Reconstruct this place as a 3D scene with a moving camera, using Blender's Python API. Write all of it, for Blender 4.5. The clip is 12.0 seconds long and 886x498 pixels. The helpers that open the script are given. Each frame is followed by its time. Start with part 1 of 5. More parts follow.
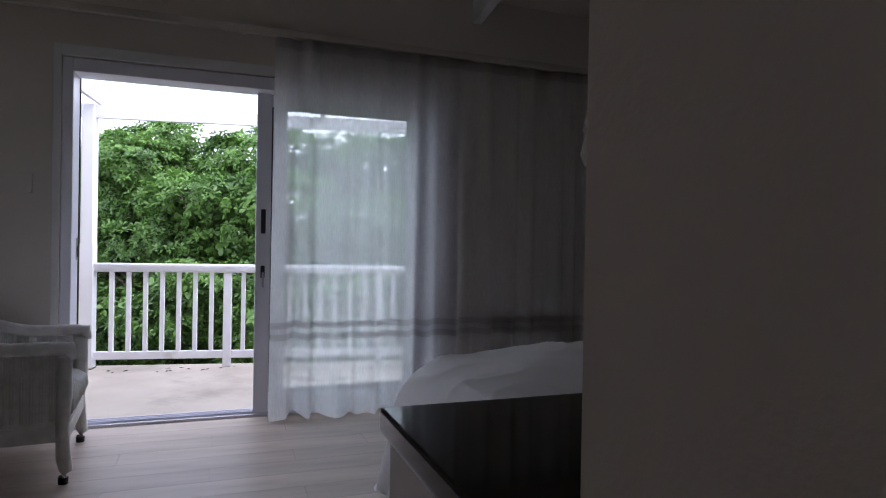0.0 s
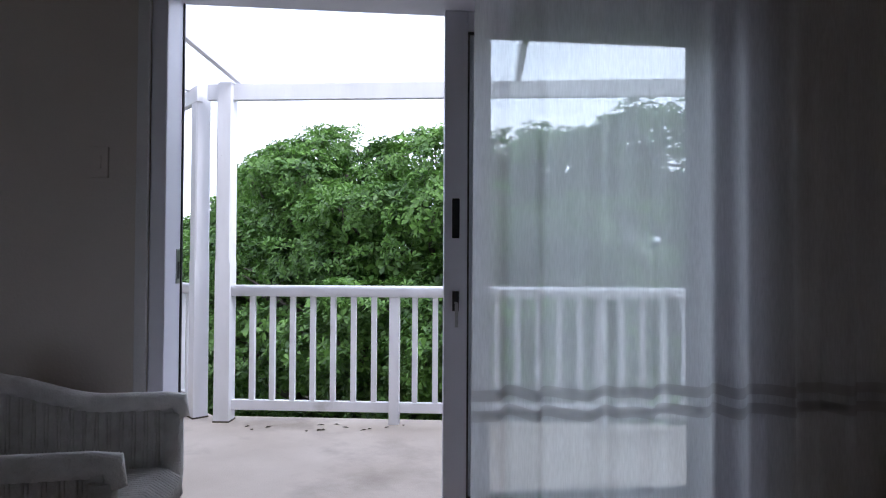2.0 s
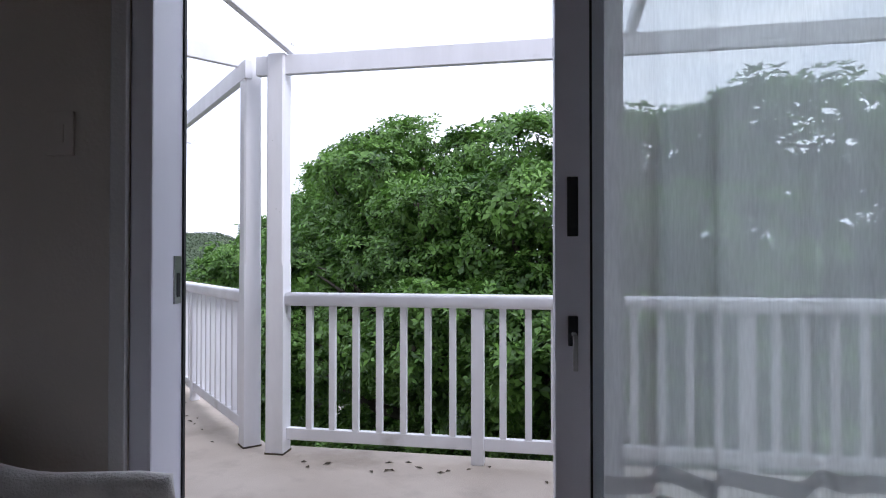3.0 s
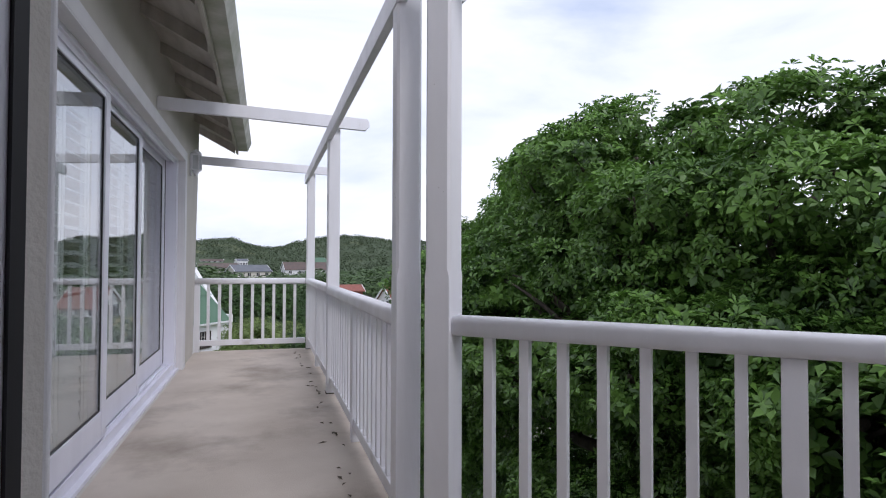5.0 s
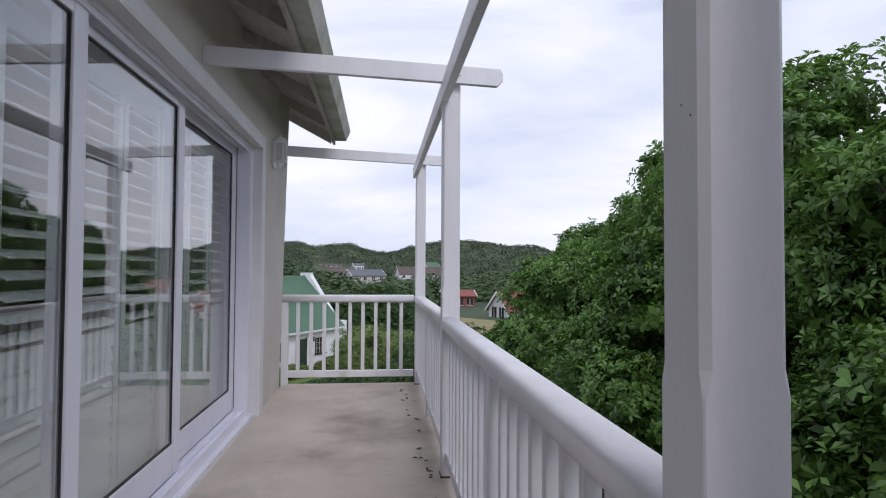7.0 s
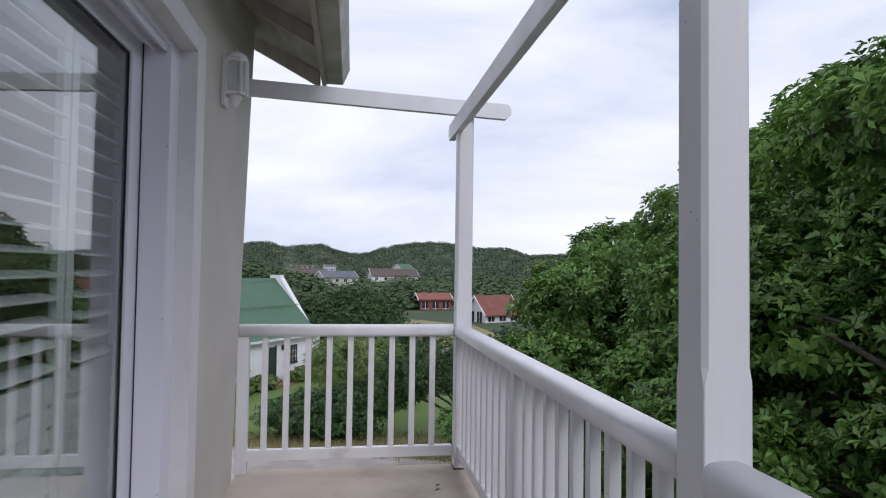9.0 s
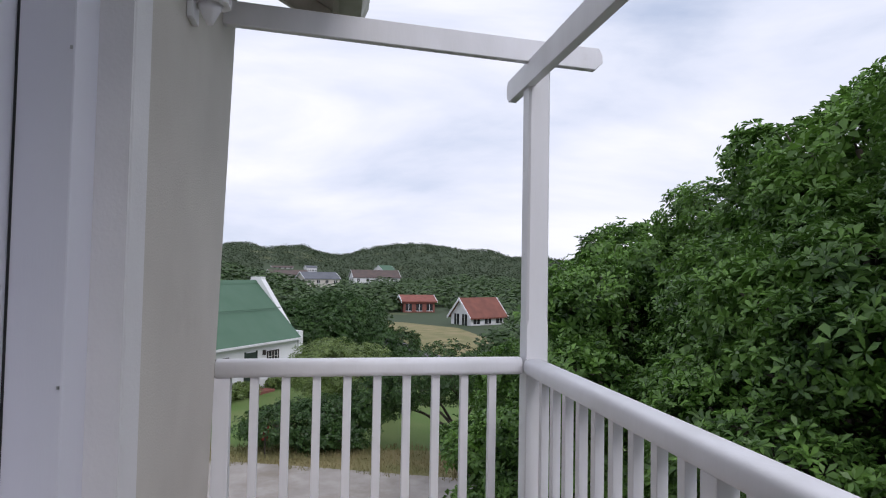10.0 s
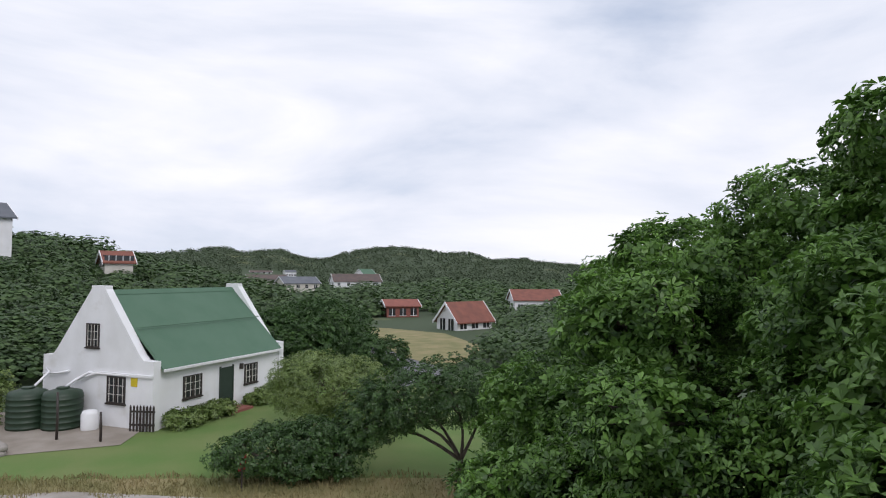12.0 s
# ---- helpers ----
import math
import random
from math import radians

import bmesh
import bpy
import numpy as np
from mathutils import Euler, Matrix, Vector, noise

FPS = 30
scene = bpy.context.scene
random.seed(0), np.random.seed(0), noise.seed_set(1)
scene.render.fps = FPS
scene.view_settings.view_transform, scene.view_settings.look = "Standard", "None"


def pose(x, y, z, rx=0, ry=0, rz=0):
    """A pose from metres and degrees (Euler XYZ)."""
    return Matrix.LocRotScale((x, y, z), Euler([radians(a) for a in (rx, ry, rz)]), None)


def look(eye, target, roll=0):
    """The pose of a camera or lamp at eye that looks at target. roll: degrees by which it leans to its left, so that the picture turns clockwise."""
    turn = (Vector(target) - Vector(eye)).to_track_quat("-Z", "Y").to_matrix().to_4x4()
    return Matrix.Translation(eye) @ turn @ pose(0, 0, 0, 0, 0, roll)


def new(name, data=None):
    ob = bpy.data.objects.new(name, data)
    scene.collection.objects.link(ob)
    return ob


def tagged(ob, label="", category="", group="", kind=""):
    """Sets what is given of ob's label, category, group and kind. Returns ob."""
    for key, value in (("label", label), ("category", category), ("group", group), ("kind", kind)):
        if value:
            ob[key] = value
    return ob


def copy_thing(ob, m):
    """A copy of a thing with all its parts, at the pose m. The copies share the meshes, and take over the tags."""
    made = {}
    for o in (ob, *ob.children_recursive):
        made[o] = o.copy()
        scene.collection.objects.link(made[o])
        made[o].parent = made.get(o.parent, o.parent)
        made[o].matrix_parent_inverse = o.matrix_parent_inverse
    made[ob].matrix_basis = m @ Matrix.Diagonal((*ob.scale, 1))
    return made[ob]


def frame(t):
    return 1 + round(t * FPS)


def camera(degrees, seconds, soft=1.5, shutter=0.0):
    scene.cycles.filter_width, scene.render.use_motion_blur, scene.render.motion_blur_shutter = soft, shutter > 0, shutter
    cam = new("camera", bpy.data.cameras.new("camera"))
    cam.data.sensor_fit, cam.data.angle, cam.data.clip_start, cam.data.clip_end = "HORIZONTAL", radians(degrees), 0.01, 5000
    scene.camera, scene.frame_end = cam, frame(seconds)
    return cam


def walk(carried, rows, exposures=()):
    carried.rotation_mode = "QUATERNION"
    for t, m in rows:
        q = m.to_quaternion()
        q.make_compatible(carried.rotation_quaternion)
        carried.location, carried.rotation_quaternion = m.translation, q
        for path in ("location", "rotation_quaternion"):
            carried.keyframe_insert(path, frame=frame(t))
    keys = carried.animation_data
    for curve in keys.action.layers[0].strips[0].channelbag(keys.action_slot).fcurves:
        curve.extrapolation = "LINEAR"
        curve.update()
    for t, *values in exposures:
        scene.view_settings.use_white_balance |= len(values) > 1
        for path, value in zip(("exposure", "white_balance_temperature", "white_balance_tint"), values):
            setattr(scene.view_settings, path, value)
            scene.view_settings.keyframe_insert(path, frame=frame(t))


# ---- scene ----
EXPOSURES = [(0.0, 1.75, 5850, 18), (1.0, 1.55, 5800, 17), (2.6, 1.24, 5700, 16), (3.4, 0.85, 6100, 17), (4.6, 0.4, 6150, 16), (5.2, 0.27, 6150, 16), (6.0, 0.1, 6150, 16), (9.0, 0.05, 6150, 16), (12.0, 0.05, 6400, 13)]
cam = camera(71.5, 12.0, 1.1)
ROWS = [
    (0, (-0.022, -2.952, 1.311), (-1.153, -1.303, 1.302), 1.0),
    (0.5, (-0.409, -2.639, 1.31), (-1.548, -0.996, 1.367), 1.1),
    (1, (-0.872, -2.354, 1.284), (-2.04, -0.732, 1.337), 1.2),
    (1.5, (-1.309, -2.082, 1.271), (-2.635, -0.585, 1.318), 0.6),
    (2, (-1.716, -1.8, 1.278), (-3.21, -0.47, 1.317), 0.3),
    (2.5, (-2.102, -1.522, 1.289), (-3.668, -0.28, 1.324), 0.4),
    (3, (-2.463, -1.264, 1.321), (-4.114, -0.135, 1.346), 0.0),
    (3.2, (-2.58, -1.177, 1.317), (-4.274, -0.114, 1.345), -0.0),
    (4.8, (-3.742, -0.631, 1.305), (-5.645, -0.017, 1.351), 0.1),
    (5, (-3.896, -0.594, 1.308), (-5.817, -0.039, 1.355), 0.2),
    (5.5, (-4.290, -0.503, 1.325), (-6.395, -0.021, 1.385), 0.2),
    (6, (-4.819, -0.410, 1.320), (-6.950, -0.067, 1.382), 0.3),
    (6.5, (-5.391, -0.380, 1.361), (-7.537, -0.144, 1.425), 0.3),
    (7, (-5.989, -0.411, 1.416), (-8.137, -0.193, 1.481), 0.3),
    (9, (-8.868, -0.774, 1.498), (-11.003, -0.459, 1.571), 0.8),
    (9.5, (-9.579, -0.912, 1.523), (-11.710, -0.576, 1.598), 0.8),
    (10, (-10.299, -1.014, 1.539), (-12.424, -0.635, 1.618), 1.0),
    (10.5, (-10.954, -1.055, 1.582), (-13.068, -0.616, 1.663), 1.1),
    (11, (-11.682, -1.051, 1.606), (-13.789, -0.582, 1.682), -0.1),
    (11.5, (-12.364, -1.145, 1.611), (-14.470, -0.675, 1.699), 0.4),
    (12, (-12.991, -1.206, 1.614), (-15.103, -0.758, 1.704), 0.4),
]
walk(cam, [(t, look(eye, target, roll)) for t, eye, target, roll in ROWS], EXPOSURES)
# world: overcast sky, broken cloud over a Nishita sky
world = bpy.data.worlds.new("sky")
scene.world = world
world.use_nodes = True
wn, wl = world.node_tree.nodes, world.node_tree.links
wn.clear()
SUN_ELEV, SUN_YAW = 42.0, 72.0
sky = wn.new("ShaderNodeTexSky")
sky.sky_type, sky.sun_disc = "NISHITA", False
sky.sun_elevation, sky.sun_rotation = radians(SUN_ELEV), radians(SUN_YAW)
geo_w = wn.new("ShaderNodeTexCoord")
map_w = wn.new("ShaderNodeMapping")
map_w.inputs["Scale"].default_value = (1.0, 1.0, 3.4)
cl1 = wn.new("ShaderNodeTexNoise")
cl1.inputs["Scale"].default_value, cl1.inputs["Detail"].default_value, cl1.inputs["Roughness"].default_value = 1.7, 7, 0.52
cl1.inputs["Distortion"].default_value = 0.35
ramp_w = wn.new("ShaderNodeValToRGB")
ramp_w.color_ramp.elements[0].position, ramp_w.color_ramp.elements[0].color = 0.30, (5.6, 6.4, 7.8, 1)
ramp_w.color_ramp.elements[1].position, ramp_w.color_ramp.elements[1].color = 0.62, (9.6, 9.7, 10.1, 1)
cover = wn.new("ShaderNodeValToRGB")
cover.color_ramp.elements[0].position, cover.color_ramp.elements[0].color = 0.20, (0.72, 0.72, 0.72, 1)
cover.color_ramp.elements[1].position, cover.color_ramp.elements[1].color = 0.45, (1, 1, 1, 1)
mix_w = wn.new("ShaderNodeMix")
mix_w.data_type = "RGBA"
bg = wn.new("ShaderNodeBackground")
bg.inputs["Strength"].default_value = 0.1
wo = wn.new("ShaderNodeOutputWorld")
wl.new(geo_w.outputs["Generated"], map_w.inputs["Vector"])
wl.new(map_w.outputs["Vector"], cl1.inputs["Vector"])
wl.new(cl1.outputs["Fac"], ramp_w.inputs["Fac"])
wl.new(cl1.outputs["Fac"], cover.inputs["Fac"])
wl.new(cover.outputs["Color"], mix_w.inputs["Factor"])
wl.new(sky.outputs["Color"], mix_w.inputs["A"])
wl.new(ramp_w.outputs["Color"], mix_w.inputs["B"])
wl.new(mix_w.outputs["Result"], bg.inputs["Color"])
wl.new(bg.outputs["Background"], wo.inputs["Surface"])

sun = new("sun", bpy.data.lights.new("sun", "SUN"))
sun.data.energy, sun.data.angle, sun.data.color = 1.1, radians(25), (1.0, 0.97, 0.93)
sun.matrix_world = pose(0, 0, 30, 90 - SUN_ELEV, 0, 180 - SUN_YAW)

# ---- materials ----
def material(name, base, second=None, rough=0.6, metal=0.0, scale=3.0, detail=5.0, bump=0.0, bump_scale=60.0,
             stretch=(1, 1, 1), lo=0.35, hi=0.65, spread=0.0, stain=None, stain_scale=0.8, stain_lo=0.5, stain_hi=0.75,
             spec=0.5, island=False, rough_vary=0.0):
    """A principled surface: two colours mixed by noise in object space, optional stains, fine bump, a random tone per object or island."""
    m = bpy.data.materials.new(name)
    m.use_nodes = True
    n, l = m.node_tree.nodes, m.node_tree.links
    p = n["Principled BSDF"]
    p.inputs["Roughness"].default_value, p.inputs["Metallic"].default_value = rough, metal
    p.inputs["Specular IOR Level"].default_value = spec
    co = n.new("ShaderNodeTexCoord")
    mp = n.new("ShaderNodeMapping")
    mp.inputs["Scale"].default_value = stretch
    l.new(co.outputs["Object"], mp.inputs["Vector"])
    second = second or tuple(c * 0.86 for c in base)
    t1 = n.new("ShaderNodeTexNoise")
    t1.inputs["Scale"].default_value, t1.inputs["Detail"].default_value = scale, detail
    l.new(mp.outputs["Vector"], t1.inputs["Vector"])
    r1 = n.new("ShaderNodeMapRange")
    r1.inputs["From Min"].default_value, r1.inputs["From Max"].default_value = lo, hi
    l.new(t1.outputs["Fac"], r1.inputs["Value"])
    mx = n.new("ShaderNodeMix")
    mx.data_type = "RGBA"
    mx.inputs["A"].default_value, mx.inputs["B"].default_value = (*base, 1), (*second, 1)
    l.new(r1.outputs["Result"], mx.inputs["Factor"])
    out = mx.outputs["Result"]
    if stain:
        t2 = n.new("ShaderNodeTexNoise")
        t2.inputs["Scale"].default_value, t2.inputs["Detail"].default_value, t2.inputs["Roughness"].default_value = stain_scale, 8, 0.62
        l.new(co.outputs["Object"], t2.inputs["Vector"])
        r2 = n.new("ShaderNodeMapRange")
        r2.inputs["From Min"].default_value, r2.inputs["From Max"].default_value = stain_lo, stain_hi
        l.new(t2.outputs["Fac"], r2.inputs["Value"])
        m2 = n.new("ShaderNodeMix")
        m2.data_type = "RGBA"
        m2.inputs["B"].default_value = (*stain, 1)
        l.new(out, m2.inputs["A"])
        l.new(r2.outputs["Result"], m2.inputs["Factor"])
        out = m2.outputs["Result"]
    if spread:
        hv = n.new("ShaderNodeHueSaturation")
        if island:
            gi = n.new("ShaderNodeNewGeometry")
            rnd = gi.outputs["Random Per Island"]
        else:
            rnd = n.new("ShaderNodeObjectInfo").outputs["Random"]
        r3 = n.new("ShaderNodeMapRange")
        r3.inputs["To Min"].default_value, r3.inputs["To Max"].default_value = 1 - spread, 1 + spread
        l.new(rnd, r3.inputs["Value"])
        l.new(r3.outputs["Result"], hv.inputs["Value"])
        l.new(out, hv.inputs["Color"])
        out = hv.outputs["Color"]
    l.new(out, p.inputs["Base Color"])
    if rough_vary:
        r4 = n.new("ShaderNodeMapRange")
        r4.inputs["To Min"].default_value, r4.inputs["To Max"].default_value = max(0.02, rough - rough_vary), min(1, rough + rough_vary)
        l.new(t1.outputs["Fac"], r4.inputs["Value"])
        l.new(r4.outputs["Result"], p.inputs["Roughness"])
    if bump:
        t3 = n.new("ShaderNodeTexNoise")
        t3.inputs["Scale"].default_value, t3.inputs["Detail"].default_value = bump_scale, 4
        l.new(mp.outputs["Vector"], t3.inputs["Vector"])
        b = n.new("ShaderNodeBump")
        b.inputs["Strength"].default_value, b.inputs["Distance"].default_value = bump, 0.01
        l.new(t3.outputs["Fac"], b.inputs["Height"])
        l.new(b.outputs["Normal"], p.inputs["Normal"])
    return m


def foliage(name, dark, light, through_light=0.25, rough=0.42):
    """Leaves: tone by island and by place, some light passing through."""
    m = bpy.data.materials.new(name)
    m.use_nodes = True
    n, l = m.node_tree.nodes, m.node_tree.links
    p, o = n["Principled BSDF"], n["Material Output"]
    g = n.new("ShaderNodeNewGeometry")
    co = n.new("ShaderNodeTexCoord")
    t = n.new("ShaderNodeTexNoise")
    t.inputs["Scale"].default_value, t.inputs["Detail"].default_value = 0.9, 3
    l.new(co.outputs["Object"], t.inputs["Vector"])
    ad = n.new("ShaderNodeMath")
    ad.operation = "MULTIPLY_ADD"
    ad.inputs[1].default_value = 0.55
    l.new(g.outputs["Random Per Island"], ad.inputs[0])
    sb = n.new("ShaderNodeMapRange")
    sb.inputs["From Min"].default_value, sb.inputs["From Max"].default_value = 0.35, 0.68
    sb.inputs["To Max"].default_value = 0.6
    l.new(t.outputs["Fac"], sb.inputs["Value"])
    l.new(sb.outputs["Result"], ad.inputs[2])
    mx = n.new("ShaderNodeMix")
    mx.data_type = "RGBA"
    mx.inputs["A"].default_value, mx.inputs["B"].default_value = (*dark, 1), (*light, 1)
    l.new(ad.outputs[0], mx.inputs["Factor"])
    l.new(mx.outputs["Result"], p.inputs["Base Color"])
    p.inputs["Roughness"].default_value = rough
    tr = n.new("ShaderNodeBsdfTranslucent")
    l.new(mx.outputs["Result"], tr.inputs["Color"])
    ms = n.new("ShaderNodeMixShader")
    ms.inputs[0].default_value = through_light
    l.new(p.outputs[0], ms.inputs[1])
    l.new(tr.outputs[0], ms.inputs[2])
    l.new(ms.outputs[0], o.inputs["Surface"])
    return m


def glass(name, tint=(0.965, 0.985, 0.98)):
    m = bpy.data.materials.new(name)
    m.use_nodes = True
    n, l = m.node_tree.nodes, m.node_tree.links
    n.remove(n["Principled BSDF"])
    tr, gl, fr, mx = n.new("ShaderNodeBsdfTransparent"), n.new("ShaderNodeBsdfGlossy"), n.new("ShaderNodeLayerWeight"), n.new("ShaderNodeMixShader")
    tr.inputs["Color"].default_value = (*tint, 1)
    gl.inputs["Roughness"].default_value = 0.01
    pw, sc = n.new("ShaderNodeMath"), n.new("ShaderNodeMath")
    pw.operation, sc.operation = "POWER", "MULTIPLY_ADD"
    pw.inputs[1].default_value, sc.inputs[1].default_value, sc.inputs[2].default_value = 3.0, 0.72, 0.07
    l.new(fr.outputs["Facing"], pw.inputs[0])
    l.new(pw.outputs[0], sc.inputs[0])
    l.new(sc.outputs[0], mx.inputs[0])
    l.new(tr.outputs[0], mx.inputs[1])
    l.new(gl.outputs[0], mx.inputs[2])
    l.new(mx.outputs[0], n["Material Output"].inputs["Surface"])
    return m


def sheer(name, color, open_share, weave=900.0):
    """Thin woven cloth: gaps between threads, light through and off the threads."""
    m = bpy.data.materials.new(name)
    m.use_nodes = True
    n, l = m.node_tree.nodes, m.node_tree.links
    n.remove(n["Principled BSDF"])
    df, ts, tp = n.new("ShaderNodeBsdfDiffuse"), n.new("ShaderNodeBsdfTranslucent"), n.new("ShaderNodeBsdfTransparent")
    df.inputs["Color"].default_value = ts.inputs["Color"].default_value = (*color, 1)
    m1, m2 = n.new("ShaderNodeMixShader"), n.new("ShaderNodeMixShader")
    m1.inputs[0].default_value = 0.86
    co, mp, t = n.new("ShaderNodeTexCoord"), n.new("ShaderNodeMapping"), n.new("ShaderNodeTexNoise")
    mp.inputs["Scale"].default_value = (1, 1, 0.12)
    t.inputs["Scale"].default_value, t.inputs["Detail"].default_value = 160, 3
    r = n.new("ShaderNodeMapRange")
    r.inputs["From Min"].default_value, r.inputs["From Max"].default_value = 0.3, 0.7
    r.inputs["To Min"].default_value, r.inputs["To Max"].default_value = open_share * 0.9, open_share * 1.1
    l.new(co.outputs["Object"], mp.inputs["Vector"])
    l.new(mp.outputs["Vector"], t.inputs["Vector"])
    l.new(t.outputs["Fac"], r.inputs["Value"])
    l.new(r.outputs["Result"], m2.inputs[0])
    l.new(df.outputs[0], m1.inputs[1])
    l.new(ts.outputs[0], m1.inputs[2])
    l.new(m1.outputs[0], m2.inputs[1])
    l.new(tp.outputs[0], m2.inputs[2])
    l.new(m2.outputs[0], n["Material Output"].inputs["Surface"])
    return m


M = {}
M["paint"] = material("white_paint", (0.82, 0.815, 0.85), (0.75, 0.745, 0.77), rough=0.45, scale=5, bump=0.12, bump_scale=35, stretch=(1, 1, 0.25), stain=(0.42, 0.40, 0.36), stain_scale=2.2, stain_lo=0.62, stain_hi=0.85, rough_vary=0.1)
M["alu"] = material("powder_coated_aluminium", (0.80, 0.80, 0.88), (0.75, 0.75, 0.83), rough=0.38, scale=4, stretch=(1, 1, 0.1), bump=0.03, bump_scale=220)
M["plaster_in"] = material("interior_plaster", (0.64, 0.59, 0.54), (0.595, 0.545, 0.495), rough=0.85, scale=1.2, bump=0.15, bump_scale=90)
M["plaster_out"] = material("exterior_plaster", (0.60, 0.57, 0.52), (0.53, 0.50, 0.455), rough=0.85, scale=1.5, bump=0.25, bump_scale=120, stain=(0.40, 0.37, 0.33), stain_scale=0.9, stain_lo=0.58, stain_hi=0.85)
M["plaster_trim"] = material("white_plaster_band", (0.74, 0.73, 0.74), (0.68, 0.67, 0.68), rough=0.7, scale=2.5, bump=0.15, bump_scale=90)
M["ceiling"] = material("ceiling_board", (0.74, 0.67, 0.61), (0.68, 0.61, 0.55), rough=0.8, scale=1.0, bump=0.05)
M["concrete"] = material("weathered_screed", (0.57, 0.50, 0.43), (0.465, 0.40, 0.335), rough=0.8, scale=1.3, detail=8, bump=0.3, bump_scale=130, stain=(0.21, 0.17, 0.135), stain_scale=1.0, stain_lo=0.50, stain_hi=0.80, rough_vary=0.1)
M["laminate"] = material("laminate_plank", (0.57, 0.465, 0.39), (0.45, 0.36, 0.30), rough=0.42, scale=2.2, detail=8, stretch=(0.7, 4, 1), bump=0.05, bump_scale=40, spread=0.10)
M["glass"] = glass("window_glass")
M["rubber"] = material("black_gasket", (0.02, 0.02, 0.022), rough=0.6)
M["black_metal"] = material("black_lock_metal", (0.025, 0.025, 0.03), rough=0.4, metal=0.3)
M["steel"] = material("brushed_steel", (0.55, 0.55, 0.57), rough=0.3, metal=1.0, scale=20, stretch=(1, 1, 8))
M["curtain"] = sheer("sheer_voile", (0.96, 0.965, 0.97), 0.42)
M["curtain_band"] = sheer("voile_band", (0.50, 0.49, 0.49), 0.05)
M["linen"] = material("white_duvet_cotton", (0.83, 0.82, 0.82), (0.78, 0.77, 0.77), rough=0.9, scale=2, bump=0.15, bump_scale=300)
M["cushion"] = material("grey_woven_cushion", (0.44, 0.425, 0.41), (0.36, 0.35, 0.335), rough=0.9, scale=30, bump=0.3, bump_scale=500)
M["ring"] = material("pale_embroidery", (0.62, 0.59, 0.56), rough=0.85, scale=40, bump=0.3, bump_scale=300)
M["black_top"] = material("black_gloss_top", (0.012, 0.014, 0.012), (0.02, 0.022, 0.02), rough=0.06, scale=6)
M["chest"] = material("pale_melamine", (0.52, 0.48, 0.44), (0.47, 0.43, 0.39), rough=0.4, scale=3, stretch=(1, 1, 6))
M["desk"] = material("antique_white_wood", (0.46, 0.45, 0.43), (0.38, 0.37, 0.35), rough=0.5, scale=6, stretch=(1, 5, 1))
M["wicker"] = material("white_painted_wicker", (0.70, 0.68, 0.65), (0.56, 0.54, 0.51), rough=0.6, scale=14, bump=0.5, bump_scale=160)
M["fabric_blue"] = material("pale_blue_seat_fabric", (0.55, 0.56, 0.60), (0.42, 0.43, 0.48), rough=0.9, scale=60, bump=0.3, bump_scale=200)
M["mirror"] = material("mirror", (0.85, 0.86, 0.86), (0.84, 0.85, 0.85), rough=0.01, metal=1.0)
M["mirror_rim"] = material("dark_bronze_rim", (0.03, 0.024, 0.02), rough=0.4, metal=0.5)
M["shutter"] = material("white_shutter", (0.82, 0.84, 0.84), (0.78, 0.80, 0.80), rough=0.4, scale=4)
M["soffit"] = material("soffit_board", (0.50, 0.47, 0.42), (0.40, 0.37, 0.325), rough=0.75, scale=3, stretch=(1, 4, 1), stain=(0.30, 0.27, 0.22), stain_scale=1.5, stain_lo=0.5, stain_hi=0.8)
M["gutter"] = material("algae_stained_gutter", (0.55, 0.54, 0.49), (0.40, 0.40, 0.33), rough=0.55, scale=3, stretch=(1, 1, 3), stain=(0.24, 0.26, 0.15), stain_scale=2, stain_lo=0.45, stain_hi=0.75)
M["leaf_big"] = foliage("glossy_tree_leaf", (0.022, 0.066, 0.014), (0.19, 0.36, 0.065))
M["leaf_dark"] = foliage("dark_shrub_leaf", (0.020, 0.055, 0.014), (0.075, 0.155, 0.035), 0.2)
M["leaf_light"] = foliage("light_shrub_leaf", (0.08, 0.14, 0.035), (0.25, 0.33, 0.10), 0.25)
M["leaf_far"] = foliage("bush_scrub_leaf", (0.022, 0.052, 0.016), (0.080, 0.140, 0.040), 0.15, 0.6)
# far scrub: distance haze is put into these paler, flatter leaf tones
M["leaf_hill_hazed"] = foliage("hazed_hill_scrub_leaf", (0.052, 0.078, 0.040), (0.072, 0.103, 0.052), 0.1, 0.8)
M["bark"] = material("grey_bark", (0.115, 0.095, 0.075), (0.06, 0.05, 0.04), rough=0.9, scale=9, stretch=(1, 1, 0.3), bump=0.8, bump_scale=25)
M["ground"] = material("rough_grass", (0.115, 0.145, 0.042), (0.19, 0.175, 0.075), rough=0.95, scale=0.22, detail=9, bump=0.6, bump_scale=9, stain=(0.042, 0.066, 0.028), stain_scale=0.03, stain_lo=0.27, stain_hi=0.42)
M["lawn"] = material("mown_lawn", (0.095, 0.17, 0.035), (0.14, 0.185, 0.055), rough=0.95, scale=0.35, detail=9, bump=0.6, bump_scale=30, stain=(0.21, 0.185, 0.085), stain_scale=0.12, stain_lo=0.56, stain_hi=0.72)
M["dry_grass"] = material("dry_verge", (0.27, 0.225, 0.11), (0.17, 0.17, 0.065), rough=0.95, scale=0.5, detail=9, bump=0.6, bump_scale=25)
